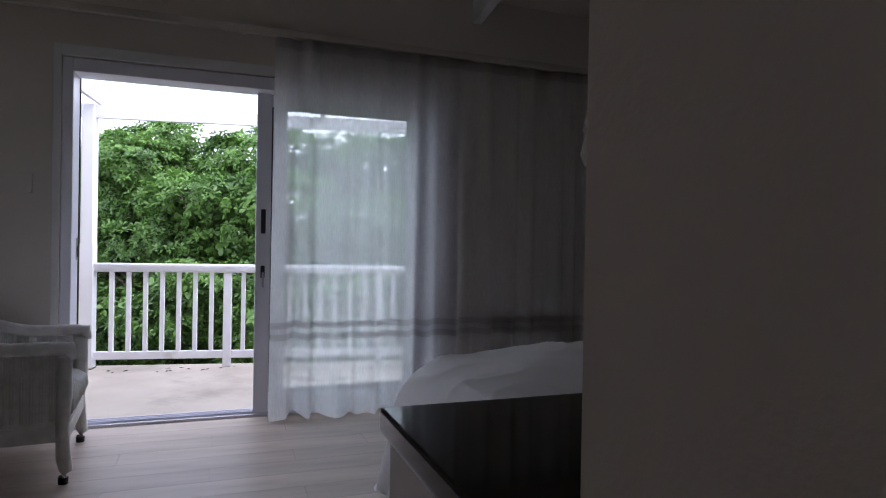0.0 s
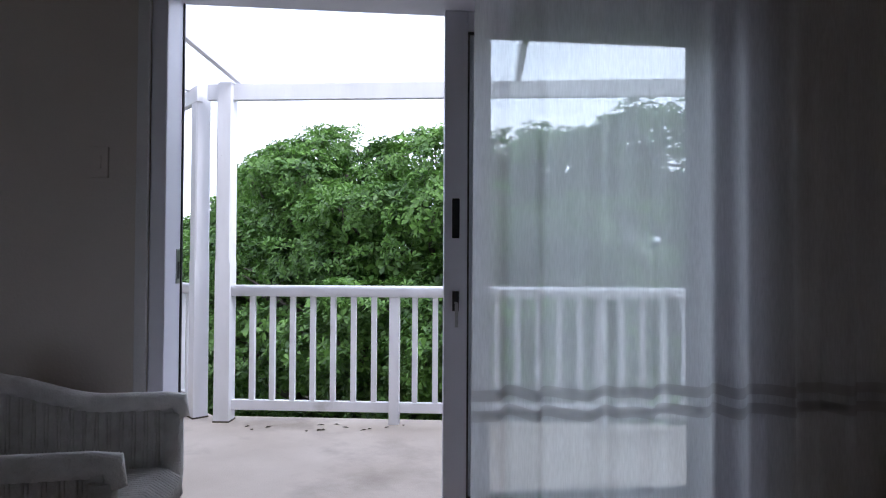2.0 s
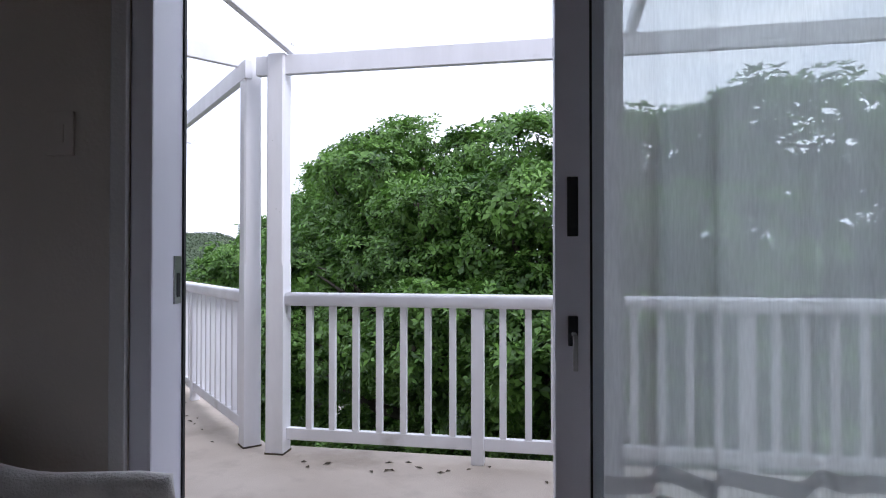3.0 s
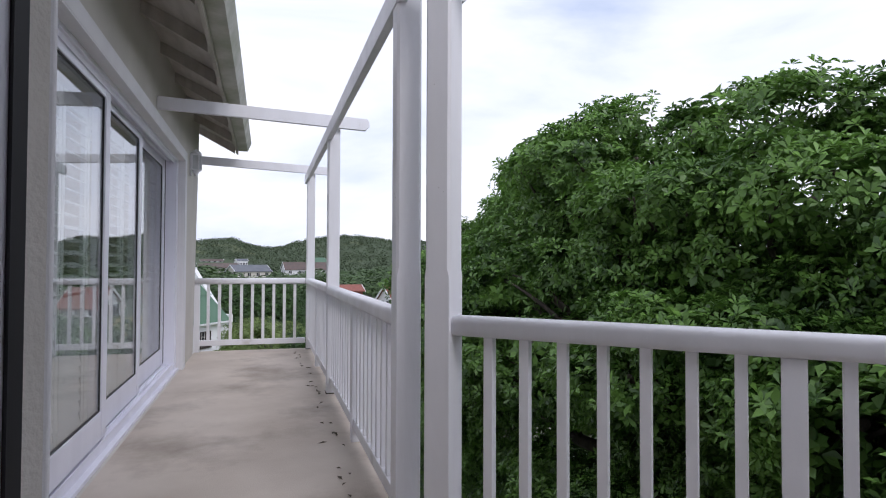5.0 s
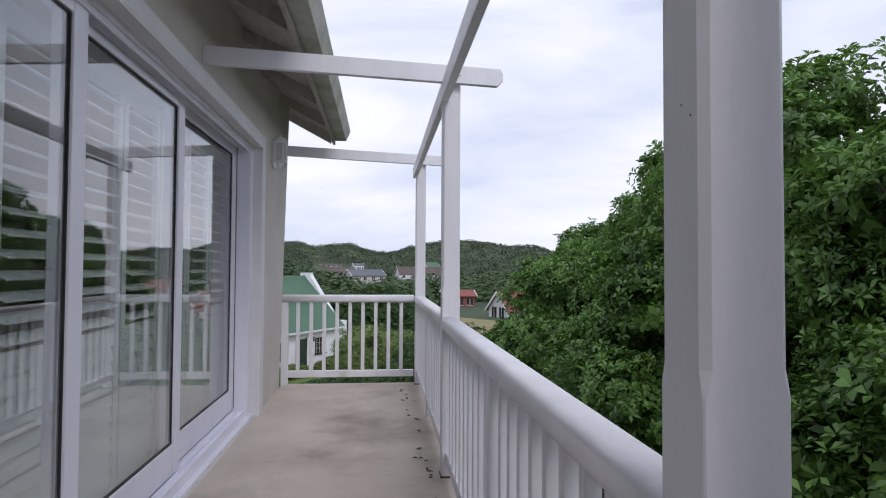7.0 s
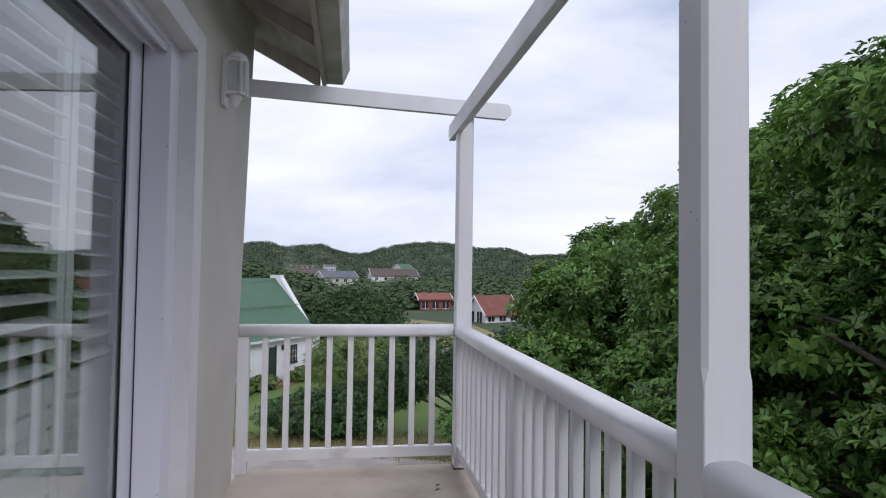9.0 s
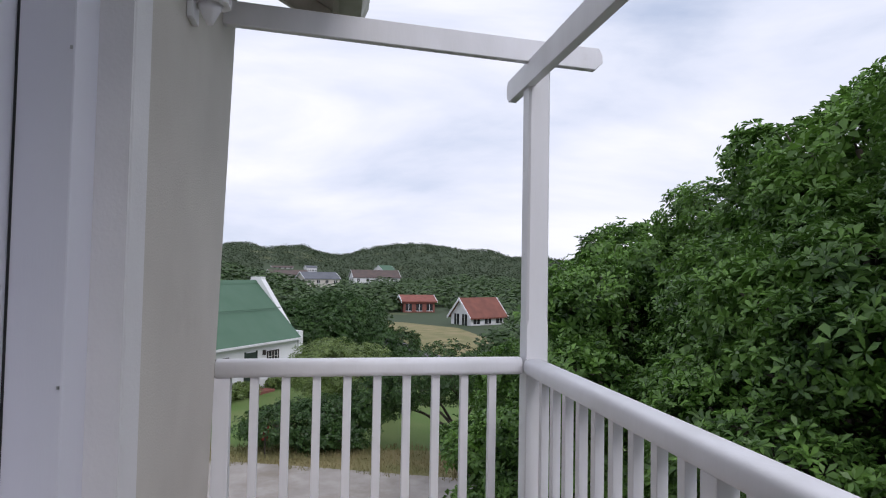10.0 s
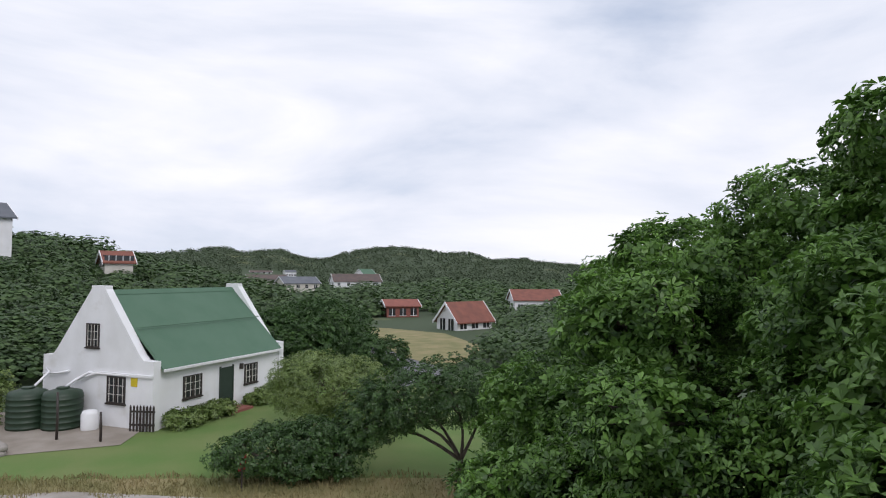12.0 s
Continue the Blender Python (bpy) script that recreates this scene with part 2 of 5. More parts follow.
M["gravel"] = material("pale_gravel", (0.40, 0.37, 0.345), (0.30, 0.275, 0.25), rough=0.95, scale=1.2, detail=10, bump=0.8, bump_scale=22, stain=(0.24, 0.21, 0.17), stain_scale=0.4, stain_lo=0.52, stain_hi=0.72)
M["yard"] = material("packed_earth", (0.24, 0.205, 0.17), (0.33, 0.29, 0.25), rough=0.95, scale=0.7, detail=9, bump=0.7, bump_scale=22)
M["asphalt"] = material("grey_drive", (0.17, 0.17, 0.19), (0.12, 0.12, 0.13), rough=0.9, scale=1, bump=0.4, bump_scale=40)
M["limewash"] = material("white_limewash", (0.78, 0.78, 0.80), (0.70, 0.70, 0.71), rough=0.85, scale=0.7, bump=0.3, bump_scale=18, stain=(0.52, 0.50, 0.46), stain_scale=0.5, stain_lo=0.6, stain_hi=0.85)
M["green_roof"] = material("green_roof_sheet", (0.062, 0.135, 0.082), (0.075, 0.15, 0.095), rough=0.65, scale=0.8, bump=0.1, bump_scale=12)
M["window_dark"] = material("dark_window_glass", (0.02, 0.022, 0.025), (0.05, 0.052, 0.055), rough=0.08, scale=1.5)
M["dark_frame"] = material("dark_brown_frame", (0.035, 0.026, 0.022), rough=0.5)
M["green_door"] = material("dark_green_door", (0.022, 0.040, 0.030), rough=0.45)
M["tank"] = material("green_water_tank", (0.016, 0.036, 0.019), (0.022, 0.045, 0.025), rough=0.5, scale=2)
M["red_roof"] = material("red_roof_tiles", (0.23, 0.085, 0.06), (0.17, 0.065, 0.048), rough=0.8, scale=1.0, bump=0.4, bump_scale=6)
M["brown_roof"] = material("brown_roof_tiles", (0.12, 0.085, 0.075), (0.09, 0.07, 0.065), rough=0.8, scale=0.6)
M["grey_roof"] = material("grey_roof_sheet", (0.13, 0.14, 0.16), (0.10, 0.11, 0.13), rough=0.7, scale=0.5)
M["red_brick"] = material("red_brick", (0.28, 0.10, 0.075), (0.20, 0.075, 0.06), rough=0.9, scale=2.0)
M["red_paint"] = material("red_sign_paint", (0.24, 0.016, 0.014), rough=0.5)
M["yellow"] = material("yellow_sign", (0.65, 0.50, 0.02), rough=0.5)
M["stone"] = material("kerb_stone", (0.33, 0.30, 0.27), (0.24, 0.22, 0.20), rough=0.9, scale=2)
M["lamp_glass"] = material("frosted_lamp_glass", (0.62, 0.64, 0.66), rough=0.25, scale=8)
M["lamp_shade"] = material("cream_lamp_shade", (0.72, 0.60, 0.38), (0.66, 0.54, 0.33), rough=0.8, scale=30, bump=0.2, bump_scale=300)
M["crystal"] = material("clear_crystal", (0.75, 0.74, 0.70), (0.70, 0.69, 0.65), rough=0.08, scale=20, spec=0.9)
M["litter"] = material("dry_leaf_litter", (0.10, 0.075, 0.05), (0.05, 0.04, 0.03), rough=0.95, scale=20)

# ---- building helpers ----
def mesh_of(name, bm):
    me = bpy.data.meshes.new(name)
    bm.to_mesh(me)
    bm.free()
    return me


def part(name, bm, mat, parent=None, label="", m=None):
    me = bm if isinstance(bm, bpy.types.Mesh) else mesh_of(name, bm)
    if mat is not None and not me.materials:
        me.materials.append(M[mat])
    ob = new(name, me)
    if parent is not None:
        ob.parent = parent
    if m is not None:
        ob.matrix_basis = m
    if label:
        ob["label"] = label
    return ob


def thing(name, m, label, category, group="", kind=""):
    ob = new(name)
    ob.empty_display_size = 0.1
    ob.matrix_basis = m
    return tagged(ob, label, category, group, kind)


def add_box(bm, x0, x1, y0, y1, z0, z1, m=None, bevel=0.0):
    vs = [bm.verts.new(m @ Vector(p) if m else p) for p in ((x0, y0, z0), (x1, y0, z0), (x1, y1, z0), (x0, y1, z0), (x0, y0, z1), (x1, y0, z1), (x1, y1, z1), (x0, y1, z1))]
    fs = [bm.faces.new([vs[i] for i in q]) for q in ((0, 3, 2, 1), (4, 5, 6, 7), (0, 1, 5, 4), (1, 2, 6, 5), (2, 3, 7, 6), (3, 0, 4, 7))]
    if bevel:
        es = list({e for f in fs for e in f.edges})
        bmesh.ops.bevel(bm, geom=es, offset=bevel, segments=2, affect="EDGES", profile=0.6)


def box(x0, x1, y0, y1, z0, z1, bevel=0.0):
    bm = bmesh.new()
    add_box(bm, x0, x1, y0, y1, z0, z1, bevel=bevel)
    return bm


def prism(points, a, b, axis="z"):
    """A closed prism over an outline; axis names the direction of extrusion from a to b."""
    bm = bmesh.new()
    put = {"z": lambda p, h: (p[0], p[1], h), "y": lambda p, h: (p[0], h, p[1]), "x": lambda p, h: (h, p[0], p[1])}[axis]
    lo = [bm.verts.new(put(p, a)) for p in points]
    hi = [bm.verts.new(put(p, b)) for p in points]
    bm.faces.new(lo)
    bm.faces.new(hi)
    for i in range(len(points)):
        j = (i + 1) % len(points)
        bm.faces.new((lo[i], lo[j], hi[j], hi[i]))
    bmesh.ops.recalc_face_normals(bm, faces=bm.faces)
    return bm


def tube(bm, path, radii, sides=8):
    """A tapered tube along a path, closed at both ends."""
    rings, up = [], Vector((0.13, 0.21, 0.97))
    for i, p in enumerate(path):
        p = Vector(p)
        d = (Vector(path[min(i + 1, len(path) - 1)]) - Vector(path[max(i - 1, 0)])).normalized()
        a = d.cross(up if abs(d.dot(up)) < 0.95 else Vector((1, 0, 0))).normalized()
        b = d.cross(a)
        rings.append([bm.verts.new(p + (a * math.cos(2 * math.pi * k / sides) + b * math.sin(2 * math.pi * k / sides)) * radii[i]) for k in range(sides)])
    for r, s in zip(rings, rings[1:]):
        for k in range(sides):
            bm.faces.new((r[k], r[(k + 1) % sides], s[(k + 1) % sides], s[k])).smooth = True
    bm.faces.new(rings[0][::-1])
    bm.faces.new(rings[-1])


def lathe(bm, profile, sides=16, m=None):
    rings = []
    for r, z in profile:
        ring = [Vector((r * math.cos(2 * math.pi * k / sides), r * math.sin(2 * math.pi * k / sides), z)) for k in range(sides)]
        rings.append([bm.verts.new(m @ v if m else v) for v in ring])
    for r, s in zip(rings, rings[1:]):
        for k in range(sides):
            bm.faces.new((r[k], r[(k + 1) % sides], s[(k + 1) % sides], s[k])).smooth = True
    bm.faces.new(rings[0][::-1])
    bm.faces.new(rings[-1])


def quads_mesh(name, verts, mat, smooth=False):
    """One mesh of loose quads from an array (n, 4, 3)."""
    k = len(verts)
    me = bpy.data.meshes.new(name)
    me.vertices.add(k * 4)
    me.vertices.foreach_set("co", np.ascontiguousarray(verts, dtype=np.float32).ravel())
    me.loops.add(k * 4)
    me.loops.foreach_set("vertex_index", np.arange(k * 4, dtype=np.int32))
    me.polygons.add(k)
    me.polygons.foreach_set("loop_start", np.arange(0, k * 4, 4, dtype=np.int32))
    me.update(calc_edges=True)
    me.materials.append(M[mat])
    return me


# ---- the large structure ----
# bedroom frame: local x along the glazed wall, local y outwards through it
MA = pose(-4.577, -0.844, 0, 0, 0, 54.0) @ Matrix.Scale(1.085, 4)
RA = pose(-6.535, 0.195, 0, 0, 0, 45.0)      # rail of the wide deck: origin at its corner post
WALL_B, END_B = -1.575, -13.5                # outer face of the long wall, its far corner


def structure(name, bm, mat, label, m=None):
    return tagged(part(name, bm, mat, None, label, m), label, name.split("_")[0], kind="structure")


# bedroom shell
structure("floor_bedroom", box(-2.8, 4.6, -7.0, 0.02, -0.2, -0.012), "laminate", "pale brown laminate bedroom floor", MA)
bm = prism([(-3.0, -0.2), (-0.062, -0.2), (-0.062, 2.345), (2.49, 2.345), (2.49, -0.2), (4.65, -0.2), (4.65, 3.3), (-3.0, 3.3)], -0.17, 0.030, "y")
structure("wall_glazed", bm, "plaster_in", "plain taupe bedroom wall with a sliding door", MA)
structure("wall_mirror", box(4.45, 4.65, -7.0, -0.171, -0.2, 4.6), "plaster_in", "plain taupe bedroom side wall", MA)
structure("wall_side", box(-3.0, -2.8, -7.2, -0.171, -0.2, 4.6), "plaster_in", "plain taupe bedroom wall", MA)
structure("wall_passage", box(1.15, 4.45, -7.0, -4.14, -0.2, 4.6), "plaster_in", "taupe partition wall beside the passage", MA)
# back wall with an unseen window opening, added to brighten the bedroom
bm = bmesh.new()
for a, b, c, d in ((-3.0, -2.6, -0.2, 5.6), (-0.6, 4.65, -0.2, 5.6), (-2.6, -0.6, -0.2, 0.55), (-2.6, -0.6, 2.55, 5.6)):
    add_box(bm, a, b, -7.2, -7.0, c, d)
structure("wall_back", bm, "plaster_in", "plain taupe wall behind the passage with an added opening for fill light", MA)
# unseen wing wall, added to keep the back window's light off the partition
structure("wall_wing", box(-0.5, -0.38, -7.0, -5.35, -0.2, 4.6), "plaster_in", "added short taupe wing wall, out of view, screening the partition from window light", MA)
win = thing("window_1", MA, "added white framed window, out of view, letting fill daylight into the bedroom", "window", kind="structure")
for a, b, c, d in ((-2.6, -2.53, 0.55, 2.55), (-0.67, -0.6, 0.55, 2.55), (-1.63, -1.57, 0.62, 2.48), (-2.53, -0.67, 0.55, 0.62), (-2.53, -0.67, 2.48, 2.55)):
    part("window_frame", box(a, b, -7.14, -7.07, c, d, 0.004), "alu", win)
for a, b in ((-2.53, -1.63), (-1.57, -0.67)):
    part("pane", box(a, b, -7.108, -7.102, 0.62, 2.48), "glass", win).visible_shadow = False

bm = prism([(0.15, 3.05), (-7.2, 4.15), (-7.2, 4.30), (0.15, 3.20)], -3.0, 4.65, "x")
structure("ceiling_bedroom", bm, "ceiling", "sloping painted board ceiling", MA)
for s in (-1.3, 0.03, 1.36, 2.69, 4.02):
    bm = prism([(-0.08, 2.90), (-7.0, 3.935), (-7.0, 4.115), (-0.08, 3.08)], s - 0.035, s + 0.035, "x")
    tagged(part("ceiling_beam", bm, "paint", None, "", MA), "white painted sloping roof beam under the ceiling", "beam", "roof beams of the bedroom", "structure")
# plain outer skin of the bedroom wall and the house round the corner
bm = prism([(-0.90, -0.2), (-0.012, -0.2), (-0.012, 2.345), (2.49, 2.345), (2.49, -0.2), (6.5, -0.2), (6.5, 3.4), (-0.90, 3.4)], 0.030, 0.060, "y")
structure("wall_outer", bm, "plaster_out", "beige plastered outside wall", MA)

structure("trim_outer", box(-0.15, -0.013, 0.060, 0.070, 0.0, 2.44, 0.004), "plaster_trim", "white painted band beside the bedroom door outside", MA)

# long wall beside the narrow deck, with its wide glazed opening
BX0, BX1, BTOP = -6.97, -12.02, 2.57
bm = prism([(END_B + 0.17, -6.0), (BX1, -6.0), (BX1, BTOP), (BX0, BTOP), (BX0, -0.2), (-5.10, -0.2), (-5.10, 3.7), (END_B - 0.45, 3.7), (END_B + 0.17, 0.0)], WALL_B - 0.25, WALL_B, "y")
structure("wall_long", bm, "plaster_out", "beige plastered outside wall with green stains under the eaves")
structure("sill_long", box(BX1, BX0, WALL_B - 0.25, WALL_B, -0.2, 0.0), "plaster_out", "plastered sill under the glazed opening")
structure("wall_end", prism([(END_B + 0.17, -6.0), (END_B + 0.45, -6.0), (END_B + 0.45, 3.7), (END_B - 0.45, 3.7), (END_B + 0.17, 0.0)], -6.5, WALL_B - 0.25, "y"), "plaster_out", "beige plastered gable end wall")
bm = bmesh.new()
add_box(bm, BX1 - 0.15, BX1, WALL_B, WALL_B + 0.035, 0.0, BTOP + 0.11, bevel=0.008)
add_box(bm, BX0, BX0 + 0.15, WALL_B, WALL_B + 0.035, 0.0, BTOP + 0.11, bevel=0.008)
add_box(bm, BX1, BX0, WALL_B, WALL_B + 0.035, BTOP, BTOP + 0.11, bevel=0.008)
add_box(bm, BX1, BX1 + 0.012, WALL_B - 0.05, WALL_B + 0.033, 0.0, BTOP)
add_box(bm, BX0 - 0.012, BX0, WALL_B - 0.05, WALL_B + 0.033, 0.0, BTOP)
add_box(bm, BX1 + 0.012, BX0 - 0.012, WALL_B - 0.05, WALL_B + 0.033, BTOP - 0.012, BTOP)
structure("trim_opening", bm, "plaster_trim", "white plaster band round the glazed opening")
bm = bmesh.new()
add_box(bm, BX1 - 0.3, BX0 + 0.3, -4.9, -4.7, 0, 3.0)
add_box(bm, BX1 - 0.4, BX1 - 0.3, -4.9, WALL_B - 0.25, 0, 3.0)
add_box(bm, BX0 + 0.3, BX0 + 0.4, -4.9, WALL_B - 0.25, 0, 3.0)
structure("wall_room", bm, "plaster_in", "plain walls of the room behind the shutters")
structure("floor_room", box(BX1 - 0.4, BX0 + 0.4, -4.9, WALL_B - 0.25, -0.2, 0.0), "laminate", "pale brown floor of the shuttered room")
structure("ceiling_room", box(BX1 - 0.4, BX0 + 0.4, -4.9, WALL_B - 0.25, 3.0, 3.1), "ceiling", "plain ceiling of the shuttered room")

# deck slab: narrow wing along the long wall, wide wing before the bedroom
def a_xy(s, n):
    v = MA @ Vector((s, n, 0))
    return (v.x, v.y)


def r_xy(s, n):
    v = RA @ Vector((s, n, 0))
    return (v.x, v.y)


outline = [(END_B - 0.12, WALL_B - 0.001), (-5.18, WALL_B), a_xy(-0.6, 0.0), a_xy(-0.09, 0.0), a_xy(6.0, 0.0), r_xy(6.2, 0.14), r_xy(-0.1, 0.14), (-6.7, 0.17), (END_B - 0.12, 0.17)]
structure("floor_deck", prism(outline, -0.28, 0.0), "concrete", "weathered beige screed deck floor with dark stains")
# house body below the deck
structure("wall_below", prism([(END_B, WALL_B - 0.26), (-5.2, WALL_B - 0.26), a_xy(6.0, -0.3), a_xy(6.0, -7.2), (END_B, -9.0)], -5.7, -0.3), "plaster_out", "plain plastered lower storey")

# eaves over the narrow deck: sloping boards, exposed rafters, fascia and gutter
EAVE_Y, EAVE_Z, EAVE_END = -1.05, 3.17, END_B - 0.75
roof = thing("eaves", pose(0, 0, 0), "beige boarded eaves with exposed rafters and stained gutter", "eaves", kind="structure")
SL = 0.45
part("roof_board", prism([(EAVE_Y, EAVE_Z), (-4.2, EAVE_Z + SL * 3.34), (-4.2, EAVE_Z + SL * 3.34 + 0.06), (EAVE_Y, EAVE_Z + 0.06)], EAVE_END, -4.95, "x"), "soffit", roof)
for k in range(10):
    x = EAVE_END + 0.06 + 0.98 * k
    part("rafter", prism([(EAVE_Y - 0.02, EAVE_Z - 0.125), (-2.2, EAVE_Z + SL * 1.34 - 0.125), (-2.2, EAVE_Z + SL * 1.34 - 0.002), (EAVE_Y - 0.02, EAVE_Z - 0.002)], x - 0.025, x + 0.025, "x"), "soffit", roof)
part("fascia", box(EAVE_END, -4.95, EAVE_Y, EAVE_Y + 0.03, EAVE_Z - 0.13, EAVE_Z + 0.07), "soffit", roof)
bm = prism([(EAVE_Y + 0.031, EAVE_Z - 0.07), (EAVE_Y + 0.17, EAVE_Z - 0.07), (EAVE_Y + 0.225, EAVE_Z + 0.06), (EAVE_Y + 0.213, EAVE_Z + 0.06), (EAVE_Y + 0.16, EAVE_Z - 0.055), (EAVE_Y + 0.04, EAVE_Z - 0.055), (EAVE_Y + 0.04, EAVE_Z + 0.06), (EAVE_Y + 0.031, EAVE_Z + 0.06)], EAVE_END - 0.02, -4.95, "x")
part("gutter", bm, "gutter", roof, "green-stained painted gutter")
part("barge_board", prism([(EAVE_Y + 0.13, EAVE_Z - 0.06), (-4.2, EAVE_Z + SL * 3.4 - 0.13), (-4.2, EAVE_Z + SL * 3.4 + 0.12), (EAVE_Y + 0.13, EAVE_Z + 0.12)], EAVE_END - 0.05, EAVE_END - 0.022, "x"), "soffit", roof)

# ---- sliding doors ----
def leaf_panel(parent, x0, x1, y, z0, z1, stile=0.085, bottom=0.13, top=0.085, depth=0.04, name="sash"):
    """A glazed aluminium leaf: stiles, rails, gasket, pane."""
    sash = part(name, box(x0, x0 + stile, y, y + depth, z0, z1, 0.004), "alu", parent)
    part("stile", box(x1 - stile, x1, y, y + depth, z0, z1, 0.004), "alu", sash)
    part("bottom_rail", box(x0 + stile, x1 - stile, y + 0.002, y + depth - 0.002, z0, z0 + bottom, 0.004), "alu", sash)
    part("top_rail", box(x0 + stile, x1 - stile, y + 0.002, y + depth - 0.002, z1 - top, z1, 0.004), "alu", sash)
    a0, a1, b0, b1, g = x0 + stile, x1 - stile, z0 + bottom, z1 - top, 0.009
    bm = bmesh.new()
    for q in ((a0, a0 + g, b0, b1), (a1 - g, a1, b0, b1), (a0 + g, a1 - g, b0, b0 + g), (a0 + g, a1 - g, b1 - g, b1)):
        add_box(bm, q[0], q[1], y + 0.012, y + depth - 0.012, q[2], q[3])
    part("gasket", bm, "rubber", sash)
    pane = part("pane", box(a0 + g, a1 - g, y + depth / 2 - 0.003, y + depth / 2 + 0.003, b0 + g, b1 - g), "glass", sash, "clear glass pane")
    pane.visible_shadow = False
    return sash


bm = bmesh.new()
add_box(bm, -0.105, -0.061, -0.19, -0.171, 0.0, 2.415, bevel=0.004)
add_box(bm, 2.486, 2.535, -0.19, -0.171, 0.0, 2.415, bevel=0.004)
add_box(bm, -0.061, 2.486, -0.19, -0.171, 2.346, 2.415, bevel=0.004)
structure("trim_door", bm, "plaster_trim", "white painted trim round the sliding door", MA)
door_a = thing("door_1", MA, "white aluminium sliding glass door standing open to the deck", "sliding door", kind="structure")
ZA = 2.255
part("door_frame", box(-0.061, 0.0, -0.168, 0.028, -0.01, ZA + 0.085, 0.006), "alu", door_a)
part("door_frame", box(2.40, 2.485, -0.168, 0.028, -0.01, ZA + 0.085, 0.006), "alu", door_a)
part("head_frame", box(0.0, 2.40, -0.168, 0.028, ZA, ZA + 0.085, 0.006), "alu", door_a)
bm = box(0.0, 2.40, -0.06, 0.075, -0.01, 0.012, 0.003)
for y in (-0.03, 0.005, 0.045):
    add_box(bm, 0.0, 2.40, y, y + 0.006, 0.012, 0.028)
part("track", bm, "alu", door_a, "grooved aluminium floor track")
bm = bmesh.new()
add_box(bm, 0.0, 0.006, 0.012, 0.026, 0.012, ZA)
part("jamb_groove", bm, "rubber", door_a)
keep = part("strike_plate", box(0.0, 0.004, -0.042, 0.000, 1.08, 1.22, 0.001), "steel", door_a, "steel strike plate")
part("slot", box(0.004, 0.006, -0.030, -0.012, 1.10, 1.17), "rubber", keep)
for z in (0.45, 1.75, 2.1):
    part("screw", box(0.0, 0.003, 0.000, 0.008, z, z + 0.01, 0.001), "steel", door_a)
sash = leaf_panel(door_a, 1.10, 2.30, -0.045, 0.03, ZA - 0.001, stile=0.10)
plate = part("lock_plate", box(1.134, 1.166, -0.052, -0.045, 1.275, 1.445, 0.003), "black_metal", sash, "black recessed pull")
part("recess", box(1.142, 1.158, -0.0545, -0.052, 1.30, 1.42, 0.001), "rubber", plate)
latch = part("latch", box(1.136, 1.164, -0.056, -0.045, 0.965, 1.05, 0.003), "black_metal", sash, "black latch with a key in it")
bm = bmesh.new()
tube(bm, [(1.15, -0.056, 1.0), (1.15, -0.085, 1.0)], [0.006, 0.006], 8)
add_box(bm, 1.143, 1.157, -0.09, -0.084, 0.90, 1.0, bevel=0.002)
part("key", bm, "steel", latch)
leaf_panel(door_a, 1.20, 2.40, -0.003, 0.03, ZA - 0.001, stile=0.10)

door_b = thing("door_2", pose(0, 0, 0), "white aluminium three-leaf sliding glass door, closed", "sliding door", kind="structure")
YF = WALL_B - 0.23
part("door_frame", box(BX0 - 0.05, BX0, YF - 0.04, WALL_B - 0.05, 0.0, BTOP, 0.005), "alu", door_b)
jamb = part("door_frame", box(BX1, BX1 + 0.15, YF - 0.04, WALL_B - 0.05, 0.0, BTOP, 0.005), "alu", door_b)
part("gasket", box(BX1 + 0.1505, BX1 + 0.152, WALL_B - 0.178, WALL_B - 0.172, 0.11, BTOP - 0.04), "rubber", jamb)
for z in (0.45, 1.25, 2.05):
    part("screw", box(BX1 + 0.15, BX1 + 0.1525, WALL_B - 0.062, WALL_B - 0.056, z, z + 0.008), "steel", jamb)
part("head_frame", box(BX1 + 0.15, BX0 - 0.05, YF - 0.04, WALL_B - 0.05, BTOP - 0.04, BTOP, 0.004), "alu", door_b)
for y in (-0.078, -0.128):
    part("head_guide", box(BX1 + 0.15, BX0 - 0.05, WALL_B + y, WALL_B + y + 0.008, BTOP - 0.075, BTOP - 0.04, 0.001), "alu", door_b)
bm = box(BX1 + 0.15, BX0 - 0.05, YF - 0.04, WALL_B - 0.065, 0.0, 0.075, 0.004)
add_box(bm, BX1 + 0.01, BX0 - 0.01, WALL_B - 0.065, WALL_B - 0.02, 0.0, 0.03, bevel=0.004)
for y in (-0.175, -0.125, -0.07):
    add_box(bm, BX1 + 0.15, BX0 - 0.05, WALL_B + y, WALL_B + y + 0.006, 0.075, 0.10)
part("track", bm, "alu", door_b, "grooved aluminium floor track")
leaf_panel(door_b, -8.72, BX0 - 0.05, WALL_B - 0.120, 0.10, BTOP - 0.04, stile=0.12, bottom=0.19)
leaf_panel(door_b, -10.19, -8.60, WALL_B - 0.170, 0.10, BTOP - 0.04, stile=0.12, bottom=0.19)
leaf_panel(door_b, BX1 + 0.15, -10.07, WALL_B - 0.220, 0.10, BTOP - 0.04, stile=0.12, bottom=0.19)


